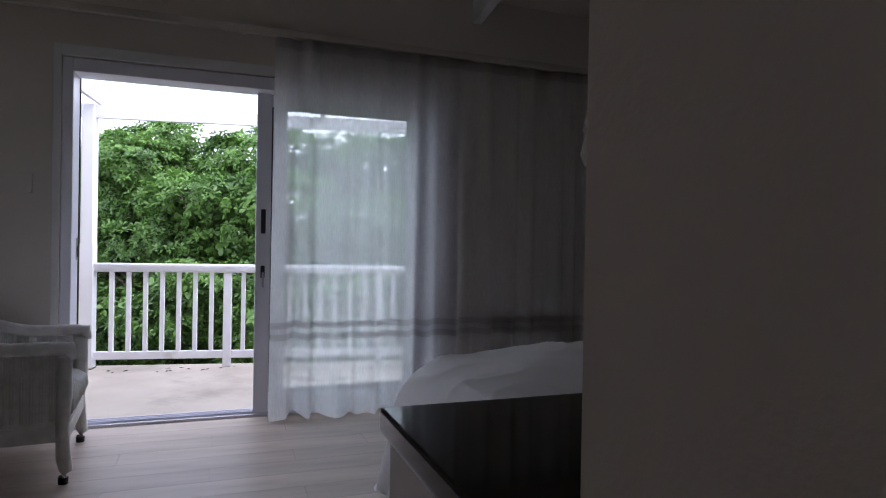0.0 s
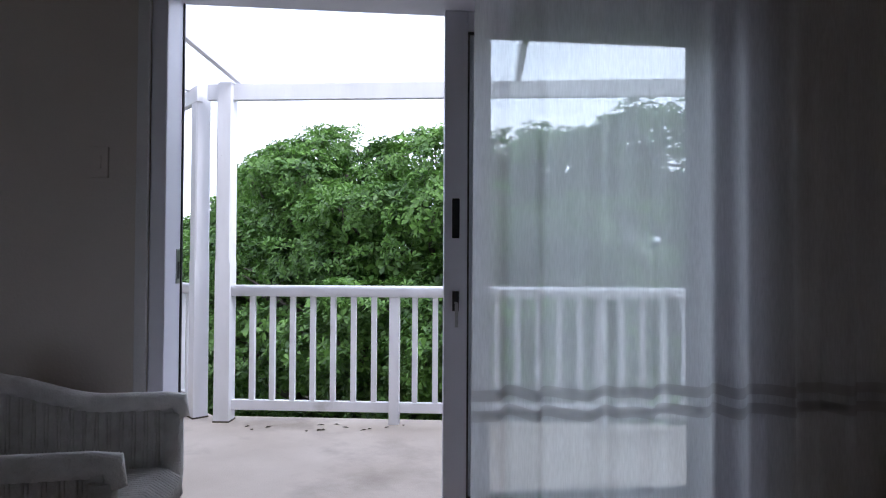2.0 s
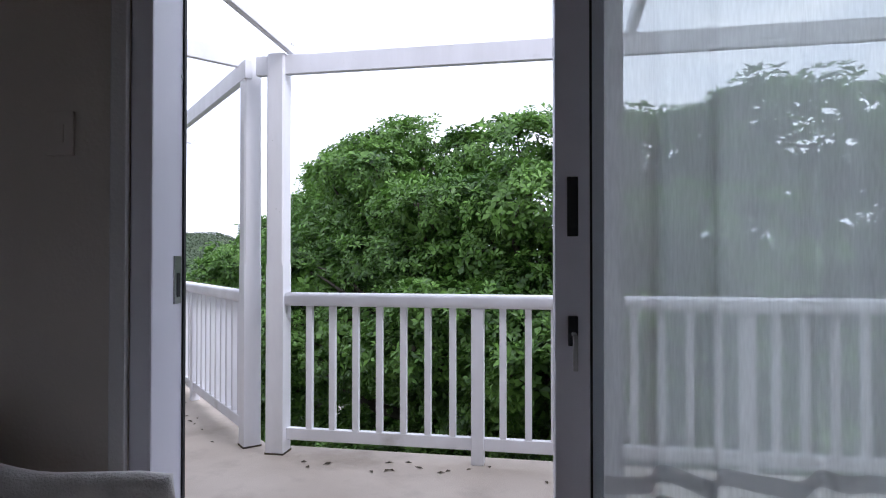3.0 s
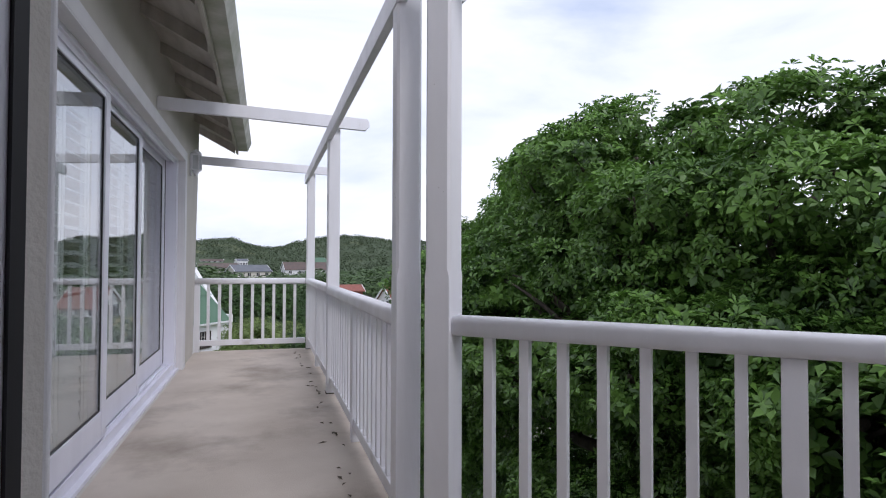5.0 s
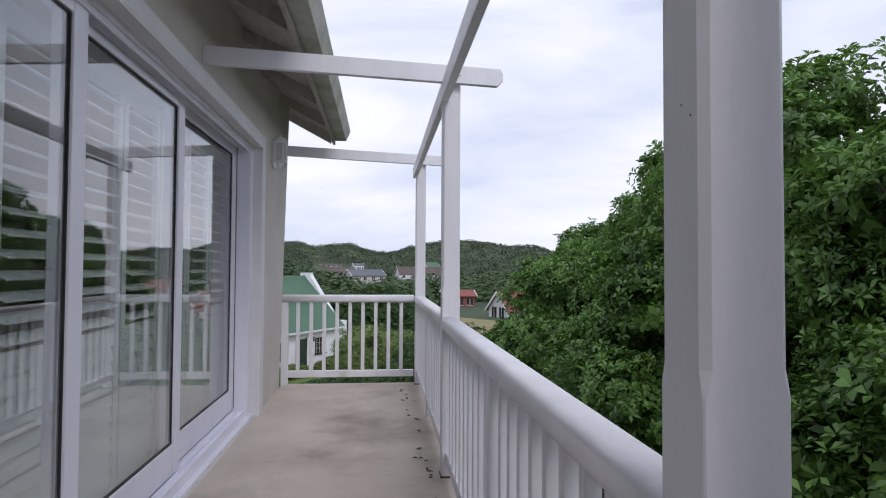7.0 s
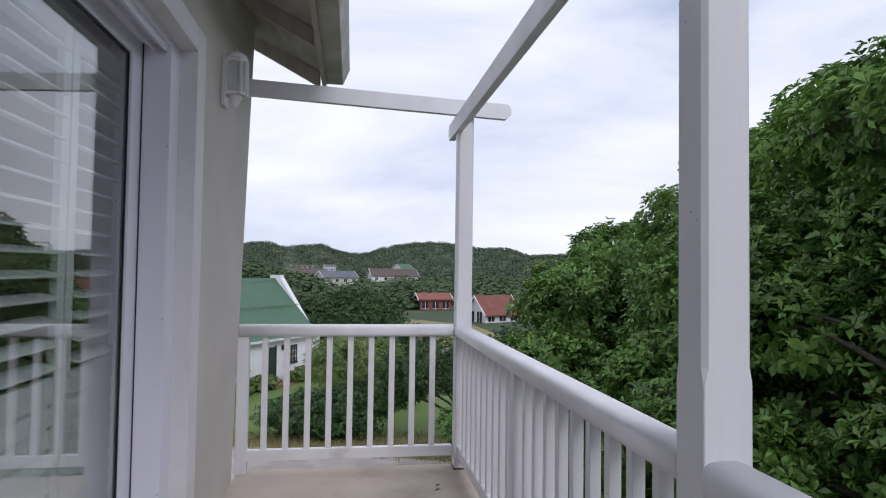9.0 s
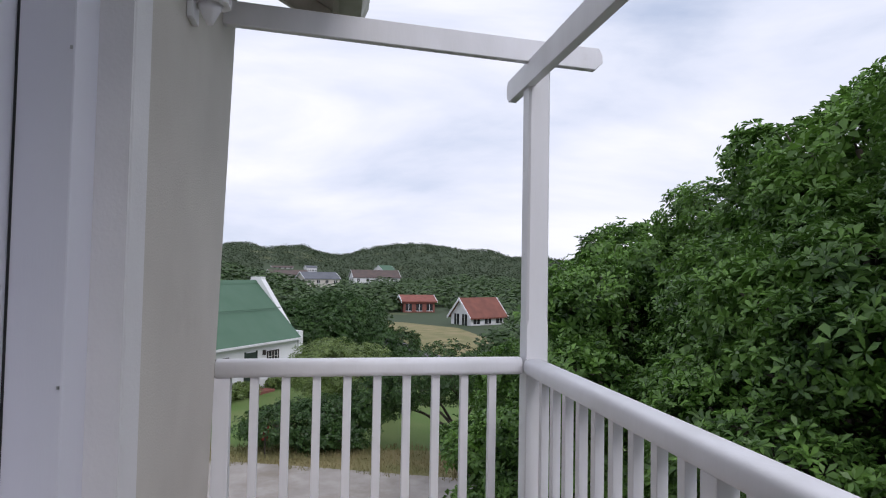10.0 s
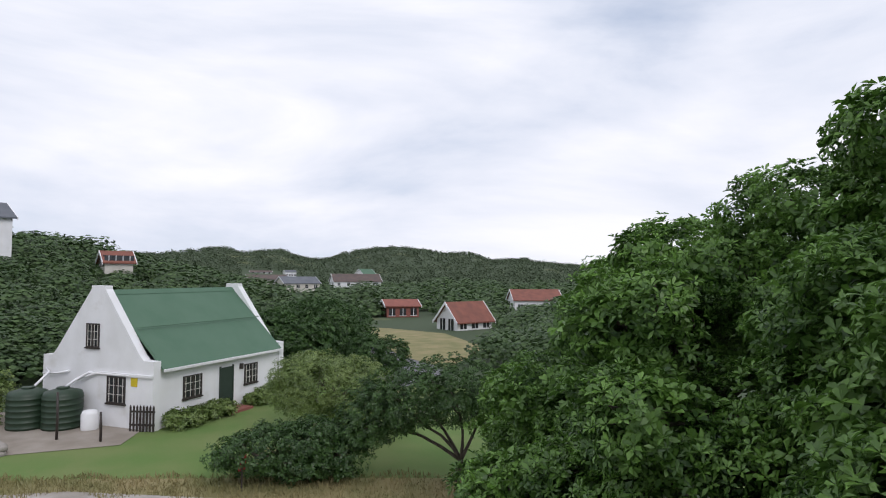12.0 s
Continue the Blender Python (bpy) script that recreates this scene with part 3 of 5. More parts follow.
def shutter(x0, x1, y, z0, z1, tilt, mid):
    """A louvred shutter panel in its frame, slats at one tilt."""
    t = thing("shutter", pose((x0 + x1) / 2, y, 0), "white louvred interior shutter behind the glass", "shutter", "shutters of the long room")
    w = (x1 - x0) / 2
    part("stile", box(-w, -w + 0.06, -0.015, 0.015, z0, z1, 0.003), "shutter", t)
    part("stile", box(w - 0.06, w, -0.015, 0.015, z0, z1, 0.003), "shutter", t)
    for a, b in ((z0, z0 + 0.11), (mid - 0.05, mid + 0.05), (z1 - 0.10, z1)):
        part("rail", box(-w + 0.06, w - 0.06, -0.014, 0.014, a, b, 0.003), "shutter", t)
    slat = mesh_of("slat", box(-w + 0.062, w - 0.062, -0.044, 0.044, -0.005, 0.005, 0.003))
    slat.materials.append(M["shutter"])
    for a, b in ((z0 + 0.11, mid - 0.05), (mid + 0.05, z1 - 0.10)):
        n = int((b - a) / 0.082)
        for k in range(n):
            part("slat", slat, None, t, m=pose(0, 0, a + (k + 0.5) * (b - a) / n, tilt[0] if a > mid else tilt[1], 0, 0))
    return t


SH = [(-7.3, -7.88), (-7.9, -8.48), (-8.5, -9.08), (-9.1, -9.68), (-9.7, -10.28), (-10.3, -10.88), (-10.9, -11.48), (-11.5, -12.08)]
for k, (b, a) in enumerate(SH):
    shutter(a, b, WALL_B - 0.33, 0.02, 2.48, ((-52, -80), (-30, -80), (-22, -76), (-20, -80), (-18, -76), (-16, -78), (-14, -78), (-14, -78))[k], 1.02)

# wall lantern beside the opening
lamp = thing("wall_lamp", pose(-12.75, WALL_B, 2.645), "white wall lantern with frosted panes, unlit", "wall lamp")
part("back_plate", box(-0.055, 0.055, 0.0, 0.025, -0.17, 0.13, 0.008), "paint", lamp)
body = part("lantern", prism([(-0.06, 0.03), (-0.04, 0.0), (0.04, 0.0), (0.06, 0.03), (0.06, 0.115), (0.035, 0.145), (-0.035, 0.145), (-0.06, 0.115)], -0.10, -0.085), "paint", lamp)
part("lantern_top", prism([(-0.06, 0.03), (-0.04, 0.0), (0.04, 0.0), (0.06, 0.03), (0.06, 0.115), (0.035, 0.145), (-0.035, 0.145), (-0.06, 0.115)], 0.10, 0.12), "paint", lamp)
bm = bmesh.new()
lathe(bm, [(0.075, 0.0), (0.06, 0.03), (0.03, 0.05), (0.012, 0.055), (0.012, 0.07)], 8, pose(0, 0.075, 0.12))
part("cap", bm, "paint", lamp)
bm = bmesh.new()
lathe(bm, [(0.012, -0.075), (0.02, -0.06), (0.035, -0.03), (0.05, 0.0)], 8, pose(0, 0.075, -0.10))
part("finial", bm, "paint", lamp)
for x, y in ((-0.056, 0.03), (0.056, 0.03), (-0.056, 0.115), (0.056, 0.115), (-0.033, 0.141), (0.033, 0.141)):
    part("bar", box(x - 0.006, x + 0.006, y - 0.006, y + 0.006, -0.085, 0.10), "paint", lamp)
part("lamp_pane", prism([(-0.05, 0.03), (0.05, 0.03), (0.05, 0.11), (0.03, 0.135), (-0.03, 0.135), (-0.05, 0.11)], -0.085, 0.10), "lamp_glass", lamp, "frosted lantern pane")

# ---- balustrades and pergola ----
RAIL = 1.08


def rail_run(name, m, length, posts=(), label="", pitch=0.163):
    """A balustrade from local x=0 to length: moulded hand rail, bottom rail, square balusters, slim posts."""
    t = thing(name, m, label, "balustrade", "white deck balustrades")
    prof = []
    for k in range(36):
        c, s = math.cos(2 * math.pi * k / 36), math.sin(2 * math.pi * k / 36)
        prof.append((0.058 * math.copysign(abs(c) ** 0.6, c), RAIL - 0.045 + 0.045 * math.copysign(abs(s) ** 0.6, s)))
    bm = prism(prof, 0, length, "x")
    for f in bm.faces:
        f.smooth = len(f.verts) == 4
    part("hand_rail", bm, "paint", t, "moulded white hand rail with worn paint")
    part("bottom_rail", box(0, length, -0.024, 0.024, 0.09, 0.17, 0.006), "paint", t)
    bal = mesh_of("baluster", box(-0.021, 0.021, -0.0205, 0.0205, 0.17, RAIL - 0.088, 0.003))
    bal.materials.append(M["paint"])
    post = mesh_of("post", box(-0.04, 0.04, -0.036, 0.036, 0.0, RAIL - 0.089, 0.005))
    post.materials.append(M["paint"])
    marks = [0.0] + [p for p in posts] + [length]
    for a, b in zip(marks, marks[1:]):
        n = max(1, round((b - a) / pitch) - 1)
        for k in range(n):
            part("baluster", bal, None, t, m=pose(a + (b - a) * (k + 1) / (n + 1), 0, 0))
    for p in posts:
        part("post", post, None, t, m=pose(p, 0, 0))
    return t


def pergola_post(m, size, top, label, chamfer=0.012):
    """A square post, full section up to the rail, chamfered above it."""
    t = thing("pergola_post", m, label, "post", "pergola posts")
    h = size / 2
    bm = bmesh.new()
    rings = []
    for z, c in ((0.0, 0.003), (1.25, 0.003), (1.285, chamfer), (top - 0.01, chamfer), (top, chamfer + 0.006)):
        e = h if z < top else h - 0.006
        rings.append([bm.verts.new((x, y, z)) for x, y in ((-e + c, -e), (e - c, -e), (e, -e + c), (e, e - c), (e - c, e), (-e + c, e), (-e, e - c), (-e, -e + c))])
    for r, q in zip(rings, rings[1:]):
        for k in range(8):
            bm.faces.new((r[k], r[(k + 1) % 8], q[(k + 1) % 8], q[k]))
    bm.faces.new(rings[0][::-1])
    bm.faces.new(rings[-1])
    part("shaft", bm, "paint", t)
    for k, z in enumerate((1.62, 1.64, 2.1)):
        part("nail_head", box(h - 0.03 - 0.025 * k, h - 0.027 - 0.025 * k, -h - 0.001, -h + 0.002, z, z + 0.003), "stone", t)
    bm = bmesh.new()
    add_box(bm, -h - 0.004, h + 0.004, -h - 0.004, h + 0.004, 0.0, 0.012)
    part("base_dirt", bm, "litter", t, "dark grime at the foot")
    return t


def timber(name, m, length, z0, z1, thick, label, group, cut=0.04, rise=0.0):
    """A pergola timber, its free end cut back above and below; rise lifts the end at the wall."""
    t = thing(name, m, label, "beam", group)
    bm = prism([(0, z0 + rise), (length - cut, z0), (length, z0 + cut), (length, z1 - cut), (length - cut * 0.5, z1), (0, z1 + rise)], -thick / 2, thick / 2, "y")
    bmesh.ops.bevel(bm, geom=list(bm.edges), offset=0.003, segments=1, affect="EDGES")
    part("timber", bm, "paint", t)
    for x in (length - 0.33, length - 0.30):
        part("nail_head", box(x, x + 0.007, -thick / 2 - 0.001, -thick / 2 + 0.001, (z0 + z1) / 2, (z0 + z1) / 2 + 0.007), "litter", t)
    return t


PZ0, PZ1 = 2.565, 2.695
pergola_post(pose(-6.80, 0.06, 0), 0.12, PZ1, "white painted pergola post at the deck corner")
pergola_post(RA @ pose(-0.02, -0.01, 0), 0.125, PZ1, "white painted pergola post at the deck corner")
pergola_post(pose(-10.21, 0.068, 0), 0.12, PZ1 + 0.02, "white painted pergola post along the balustrade")
pergola_post(pose(END_B - 0.035, 0.075, 0), 0.12, PZ1 + 0.02, "white painted pergola post at the far deck corner")
pergola_post(RA @ pose(4.6, 0, 0), 0.15, PZ1, "white painted pergola post on the wide deck")
rail_run("balustrade", RA @ pose(0.04, 0, 0), 4.48, (1.30, 2.9), "white timber balustrade with square balusters on the wide deck")
rail_run("balustrade", pose(-6.86, 0.06, 0, 0, 0, 180), 3.29, (1.6,), "white timber balustrade with square balusters on the narrow deck")
rail_run("balustrade", pose(-10.27, 0.06, 0, 0, 0, 180), 3.205, (1.6,), "white timber balustrade with square balusters on the narrow deck")
rail_run("balustrade", pose(END_B - 0.05, WALL_B + 0.001, 0, 0, 0, 90), 1.575, (0.03,), "short white balustrade across the end of the narrow deck", 0.154)
timber("pergola_beam", pose(-6.72, 0.02, 0, 0, 0, 180), 7.14, PZ0 - 0.01, PZ1 - 0.01, 0.05, "long white pergola beam over the narrow deck", "pergola beams")
timber("pergola_beam", RA @ pose(-0.17, -0.03, 0), 5.1, PZ0 - 0.015, PZ1 - 0.015, 0.045, "long white pergola beam over the wide deck", "pergola beams")
for x in (-10.12, END_B + 0.05, -6.90):
    timber("pergola_rafter", pose(x, WALL_B, 0, 0, 0, 90), 1.99, 2.655, 2.775, 0.045, "white pergola rafter from the wall to the beam", "pergola rafters", rise=0.085)
timber("pergola_rafter", RA @ pose(0.06, -2.20, 0, 0, 0, 90), 2.48, 2.69, 2.81, 0.045, "white pergola rafter from the wall to the beam", "pergola rafters", rise=0.085)
timber("pergola_rafter", RA @ pose(2.3, -1.86, 0, 0, 0, 90), 2.14, 2.69, 2.81, 0.045, "white pergola rafter from the wall to the beam", "pergola rafters", rise=0.085)

# ---- ground, hills ----
GZ = -5.7
EYE_X, EYE_Y = -13.0, -1.2      # centre of the polar grid


RIDGE_AZ = (20, 45, 60, 67, 71, 73.5, 75.6, 78.2, 80, 81.8, 85, 87, 89, 91, 92.7, 95.9, 98.4, 100, 103, 110, 130, 160)
RIDGE_H = (6, 9, 12, 16, 21.5, 20.5, 27, 26.5, 31, 33, 30.5, 26, 19, 22.5, 28, 23.5, 26.5, 22, 16, 13, 14, 8)


def hill(az, r):
    """Height of the land at a bearing (degrees from +y towards -x) and a distance."""
    ridge = np.interp(az, RIDGE_AZ, RIDGE_H) + 1.5 * noise.noise(Vector((az * 0.9, 0, 3.1)))
    f = min(1, max(0, (r - 330) / 300))
    far = ridge * f * f * (3 - 2 * f)
    g = min(1, max(0, (az - 92) / 20)) * min(1, max(0, (r - 46) / 70))
    return GZ + far + 11.0 * g + (1.5 * noise.noise(Vector((az * 0.3, r * 0.01, 0))) if r > 150 else 0)


def polar(az, r):
    a = radians(az)
    return EYE_X - math.sin(a) * r, EYE_Y + math.cos(a) * r


bm = bmesh.new()
rs = [0.0] + [6 * 1.13 ** k for k in range(40)] + [900, 1400, 2600, 4800]
azs = [i * 3 for i in range(-60, 7)] + [20 + 1.2 * i for i in range(1, 101)] + [143 + 3 * i for i in range(0, 13)]
azs = sorted(set(a for a in azs if -180 <= a < 180))
grid = []
for r in rs:
    row = []
    for a in azs:
        x, y = polar(a, r)
        row.append(bm.verts.new((x, y, hill(a, r) if r < 900 else hill(a, 800) - (r - 800) * 0.02)))
    grid.append(row)
for r0, r1 in zip(grid, grid[1:]):
    for i in range(len(azs)):
        j = (i + 1) % len(azs)
        bm.faces.new((r0[i], r0[j], r1[j], r1[i])).smooth = True
bmesh.ops.remove_doubles(bm, verts=grid[0], dist=0.01)
bmesh.ops.recalc_face_normals(bm, faces=bm.faces)
structure("ground", bm, "ground", "rough grass land rising to scrub-covered hills")


def sheet(name, pts, z, mat, label):
    bm = bmesh.new()
    bm.faces.new([bm.verts.new((x, y, z)) for x, y in pts])
    bmesh.ops.triangulate(bm, faces=bm.faces)
    bmesh.ops.recalc_face_normals(bm, faces=bm.faces)
    for f in bm.faces:
        if f.normal.z < 0:
            f.normal_flip()
    return structure(name, bm, mat, label)


sheet("lawn", [(-36, -14), (-36.5, -6), (-35, 0), (-33.2, 6), (-31, 14), (-48, 12), (-56, 4), (-58, -2), (-52, -3), (-43.7, -8.4), (-44, -14)], GZ + 0.03, "lawn", "mown green lawn with dry patches before the cottage")
sheet("verge", [(-35.6, -24), (-35.5, -9), (-33.6, -3), (-31.4, 3), (-29.8, 8), (-33.4, 8), (-34.9, 3), (-36.2, -4), (-37.2, -10), (-38, -24)], GZ + 0.06, "dry_grass", "strip of dry straw-coloured grass beside the gravel road")
sheet("road", [(-36.4, -40), (-35.7, -9), (-33.8, -3), (-31.6, 3), (-29, 12), (-25, 12), (-27, 2), (-28, -6), (-28, -40)], GZ + 0.09, "gravel", "pale gravel road")
sheet("drive", [(-52.5, 4.5), (-57.0, 8.2), (-60.5, 8.8), (-68, 6.6), (-78, 5.5), (-78, 3.4), (-67, 3.6), (-58, 3.0)], GZ + 0.05, "asphalt", "grey paved drive between grass")
sheet("clearing", [(-60, 9), (-72, 16), (-88, 15), (-96, 9), (-100, 3), (-92, 2), (-80, 5.6), (-68, 6.7)], GZ + 0.04, "dry_grass", "dry grass clearing before the small red-roofed house")
sheet("yard", [(-41.5, -9.0), (-44.0, -8.8), (-50, -18), (-46, -22), (-40.5, -14)], GZ + 0.05, "yard", "bare packed-earth yard beside the cottage")

# ---- plants ----
rng = np.random.default_rng(7)


def frames(d):
    """Two vectors square to each unit vector."""
    ref = np.where(np.abs(d[:, 2:3]) < 0.9, np.array([[0, 0, 1.0]]), np.array([[1.0, 0, 0]]))
    a = np.cross(d, ref)
    a /= np.linalg.norm(a, axis=1, keepdims=True)
    return a, np.cross(d, a)


def unit(v):
    return v / np.maximum(np.linalg.norm(v, axis=1, keepdims=True), 1e-9)


def rosettes(centres, axes, length, width, leaves=7, lift=0.45, jitter=0.35):
    """Whorls of kite-shaped leaves: (n * leaves, 4, 3)."""
    n = len(centres)
    a, b = frames(axes)
    out = []
    for k in range(leaves):
        ang = 2 * math.pi * k / leaves + rng.uniform(-0.5, 0.5, (n, 1))
        up = lift + rng.uniform(-jitter, jitter, (n, 1))
        d = unit(np.cos(ang) * a + np.sin(ang) * b + up * axes)
        side = unit(np.cross(d, axes) + rng.normal(0, 0.25, (n, 3)))
        ln = length * rng.uniform(0.65, 1.2, (n, 1))
        wd = width * rng.uniform(0.7, 1.2, (n, 1))
        p0 = centres + d * ln * 0.08
        mid = p0 + d * ln * 0.58
        dip = np.cross(side, d) * wd * 0.25
        tip = p0 + d * ln - axes * ln * 0.12
        out.append(np.stack([p0, mid + side * wd / 2 + dip, tip, mid - side * wd / 2 + dip], axis=1))
    return np.concatenate(out)


def crown_points(lobes, per_m2, sub, keep_back=1.0, back=(0, 1)):
    """Points and outward axes over the outside of a union of ellipsoids broken up into small tufts."""
    P, A = [], []
    L = np.array(lobes, dtype=float)
    for i, (cx, cy, cz, rx, ry, rz) in enumerate(L):
        area = 4 * math.pi * ((rx * ry) ** 1.6 / 3 + (rx * rz) ** 1.6 / 3 + (ry * rz) ** 1.6 / 3) ** (1 / 1.6)
        n = int(area / (sub * sub * 0.85))
        d = unit(rng.normal(size=(n, 3)))
        q = np.array([cx, cy, cz]) + d * np.array([rx, ry, rz]) * rng.uniform(0.78, 1.08, (n, 1))
        nd = unit(d / np.array([rx, ry, rz]))
        ok = np.ones(n, bool)
        for j, o in enumerate(L):
            if j != i:
                ok &= (((q - o[:3]) / o[3:]) ** 2).sum(1) > 0.72
        ok &= rng.uniform(size=n) < np.where(d[:, 0] * back[0] + d[:, 1] * back[1] > 0.35, keep_back, 1.0)
        q, nd = q[ok], nd[ok]
        r = sub * rng.uniform(0.55, 1.25, (len(q), 1))
        k = max(3, int(per_m2 * sub * sub * 1.25))
        for _ in range(k):
            e = unit(rng.normal(size=(len(q), 3)) + nd * 0.9 + np.array([0, 0, 0.35]))
            P.append(q + e * r * np.array([1, 1, 0.6]) * rng.uniform(0.5, 1.0, (len(q), 1)))
            A.append(unit(e * 0.6 + nd * 0.5 + np.array([0, 0, 0.6]) + rng.normal(0, 0.25, (len(q), 3))))
    return np.concatenate(P), np.concatenate(A)


def branch(bm, a, b, r0, r1, bend=0.25, steps=5):
    a, b = Vector(a), Vector(b)
    path, rad = [], []
    off = Vector(rng.normal(0, bend, 3).tolist())
    for i in range(steps + 1):
        f = i / steps
        path.append(a.lerp(b, f) + off * math.sin(f * math.pi) * (b - a).length * 0.3)
        rad.append(r0 + (r1 - r0) * f)
    tube(bm, path, rad, 7)
    return path


def tree(name, base, lobes, leaf, width, mat, density, sub, label, trunk_r=0.22, leaves=7, shrink=0.76, keep_back=0.5, fork=0.4, group=""):
    """Trunk, limbs to each lobe of the crown, dark inside and leaf whorls."""
    t = thing(name, pose(*base), label, "tree" if name == "tree" else "bush", group)
    inv = Vector(base)
    local = [(a - inv.x, b - inv.y, c - inv.z, d, e, f) for a, b, c, d, e, f in lobes]
    bm = bmesh.new()
    top = max(c for _, _, c, *_ in local)
    f = Vector((0.15, 0.1, top * fork))
    branch(bm, (0, 0, -0.1), f, trunk_r, trunk_r * 0.7, 0.1)
    part("trunk", bm, "bark", t)
    for c in local:
        bm = bmesh.new()
        end = Vector(c[:3])
        path = branch(bm, f, end, trunk_r * 0.55, trunk_r * 0.16)
        for k in range(4):
            d = Vector(unit(rng.normal(size=(1, 3)))[0].tolist())
            branch(bm, path[3], end + Vector((d.x * c[3], d.y * c[4], abs(d.z) * c[5])) * 0.85, trunk_r * 0.2, trunk_r * 0.05)
        part("limb", bm, "bark", t)
    inner = [(a, b, c, d * shrink, e * shrink, g * shrink) for a, b, c, d, e, g in local]
    P, A = crown_points(inner, density * 0.45, sub, keep_back)
    part("crown_inside", quads_mesh("crown_inside", rosettes(P, A, leaf * 1.35, width * 1.8, 6), mat), None, t)
    P, A = crown_points(local, density, sub, keep_back)
    part("crown", quads_mesh("crown", rosettes(P, A, leaf, width, leaves), mat), None, t)
    return t


T1 = [(-11.5, 6.92, 1.67, 4.0, 2.88, 1.96), (-7.6, 7.56, 1.18, 3.8, 2.8, 2.08), (-14.4, 5.72, 1.91, 3.1, 2.32, 1.88), (-11.2, 5.4, -0.32, 4.0, 2.16, 1.76), (-7.2, 5.96, -0.57, 4.0, 2.08, 1.92),
      (-15.2, 4.68, -0.37, 3.3, 1.84, 1.76), (-11.0, 5.48, -2.56, 5.0, 2.0, 1.76), (-3.5, 8.28, 0.87, 3.6, 2.56, 2.24), (-10.2, 6.68, 1.59, 3.2, 2.24, 2.08), (-15.8, 4.84, 0.83, 2.6, 1.6, 1.12)]
T2 = [(-17.1, 6.9, 2.5, 1.9, 1.8, 1.7), (-18.9, 7.4, 1.6, 3.0, 3.0, 2.2), (-22.0, 8.0, 1.1, 3.2, 3.2, 2.2), (-19.0, 5.9, -0.5, 3.1, 2.4, 2.0), (-21.6, 4.6, -1.7, 2.8, 2.3, 1.8), (-17.6, 5.0, -2.6, 3.0, 1.9, 1.8), (-20.5, 4.8, -3.6, 3.4, 2.2, 1.8)]
T3 = [(-23.3, 4.9, 0.3, 1.8, 1.4, 1.4), (-25.2, 8.0, 0.8, 3.2, 3.0, 1.9), (-29.2, 8.8, 0.3, 3.5, 3.0, 1.8), (-26.6, 5.2, -2.0, 3.0, 2.3, 1.6), (-24.0, 3.8, -3.1, 2.6, 1.9, 1.6), (-30, 6.0, -2.6, 3.0, 2.3, 1.8)]


def shelves(lobes, seed, share=0.72, per=7):
    """Each crown lobe as a smaller core with flat boughs spread over its open side, gaps of shade between them."""
    g = random.Random(seed)
    out = []
    for cx, cy, cz, rx, ry, rz in lobes:
        out.append((cx, cy + 0.1, cz, rx * share, ry * share, rz * share))
        for k in range(per):
            a = math.pi * (-1.0 + (k + g.uniform(0.1, 0.9)) / per)      # towards the deck
            e = g.uniform(-0.6, 1.3)
            s = g.uniform(0.24, 0.44)
            out.append((cx + rx * 0.68 * math.cos(a) * math.cos(e), cy + ry * 0.72 * math.sin(a) * math.cos(e), cz + rz * g.uniform(0.74, 0.98) * math.sin(e), rx * s, ry * s, rz * s * 0.55))
    return out


T1, T2, T3 = shelves(T1, 3), shelves(T2, 5), shelves(T3, 6)
tree("tree", (-11.5, 7.0, GZ), T1, 0.13, 0.051, "leaf_big", 57, 0.50, "large dense evergreen tree with glossy leaf whorls beside the deck", 0.34, 6, keep_back=0.25)
tree("tree", (-20.2, 8.2, GZ), T2, 0.145, 0.055, "leaf_big", 48, 0.55, "dense evergreen tree with glossy leaves below the deck end", 0.28, 6, keep_back=0.3)
tree("tree", (-27.0, 8.0, GZ), T3, 0.165, 0.064, "leaf_big", 38, 0.55, "dense evergreen tree beyond the deck end", 0.26, 6, keep_back=0.3)


# straw-coloured grass blades standing along the verge
gb = np.random.default_rng(31)
n = 9000
yy = gb.uniform(-20, 6, n)
front = np.interp(yy, (-24, -9, -3, 3, 8), (-35.6, -35.5, -33.6, -31.4, -29.8))
back = np.interp(yy, (-24, -10, -4, 3, 8), (-38, -37.2, -36.2, -34.9, -33.4))
xx = front + (back - front) * gb.uniform(-0.04, 1.15, n) + 0.25 * np.sin(yy * 2.3)
p0 = np.stack([xx, yy, np.full(n, GZ + 0.05)], 1)
ang = gb.uniform(0, 2 * math.pi, n)
side = np.stack([np.cos(ang), np.sin(ang), np.zeros(n)], 1) * gb.uniform(0.008, 0.03, (n, 1))
rise = np.stack([gb.normal(0, 0.05, n), gb.normal(0, 0.05, n), gb.uniform(0.05, 0.20, n)], 1)
blades = quads_mesh("verge_grass", np.stack([p0 - side, p0 + side, p0 + rise + side * 0.3, p0 + rise - side * 0.3], 1), "dry_grass")
tagged(part("verge_grass", blades, None), "dry straw-coloured grass blades along the gravel road", "grass", kind="stuff")
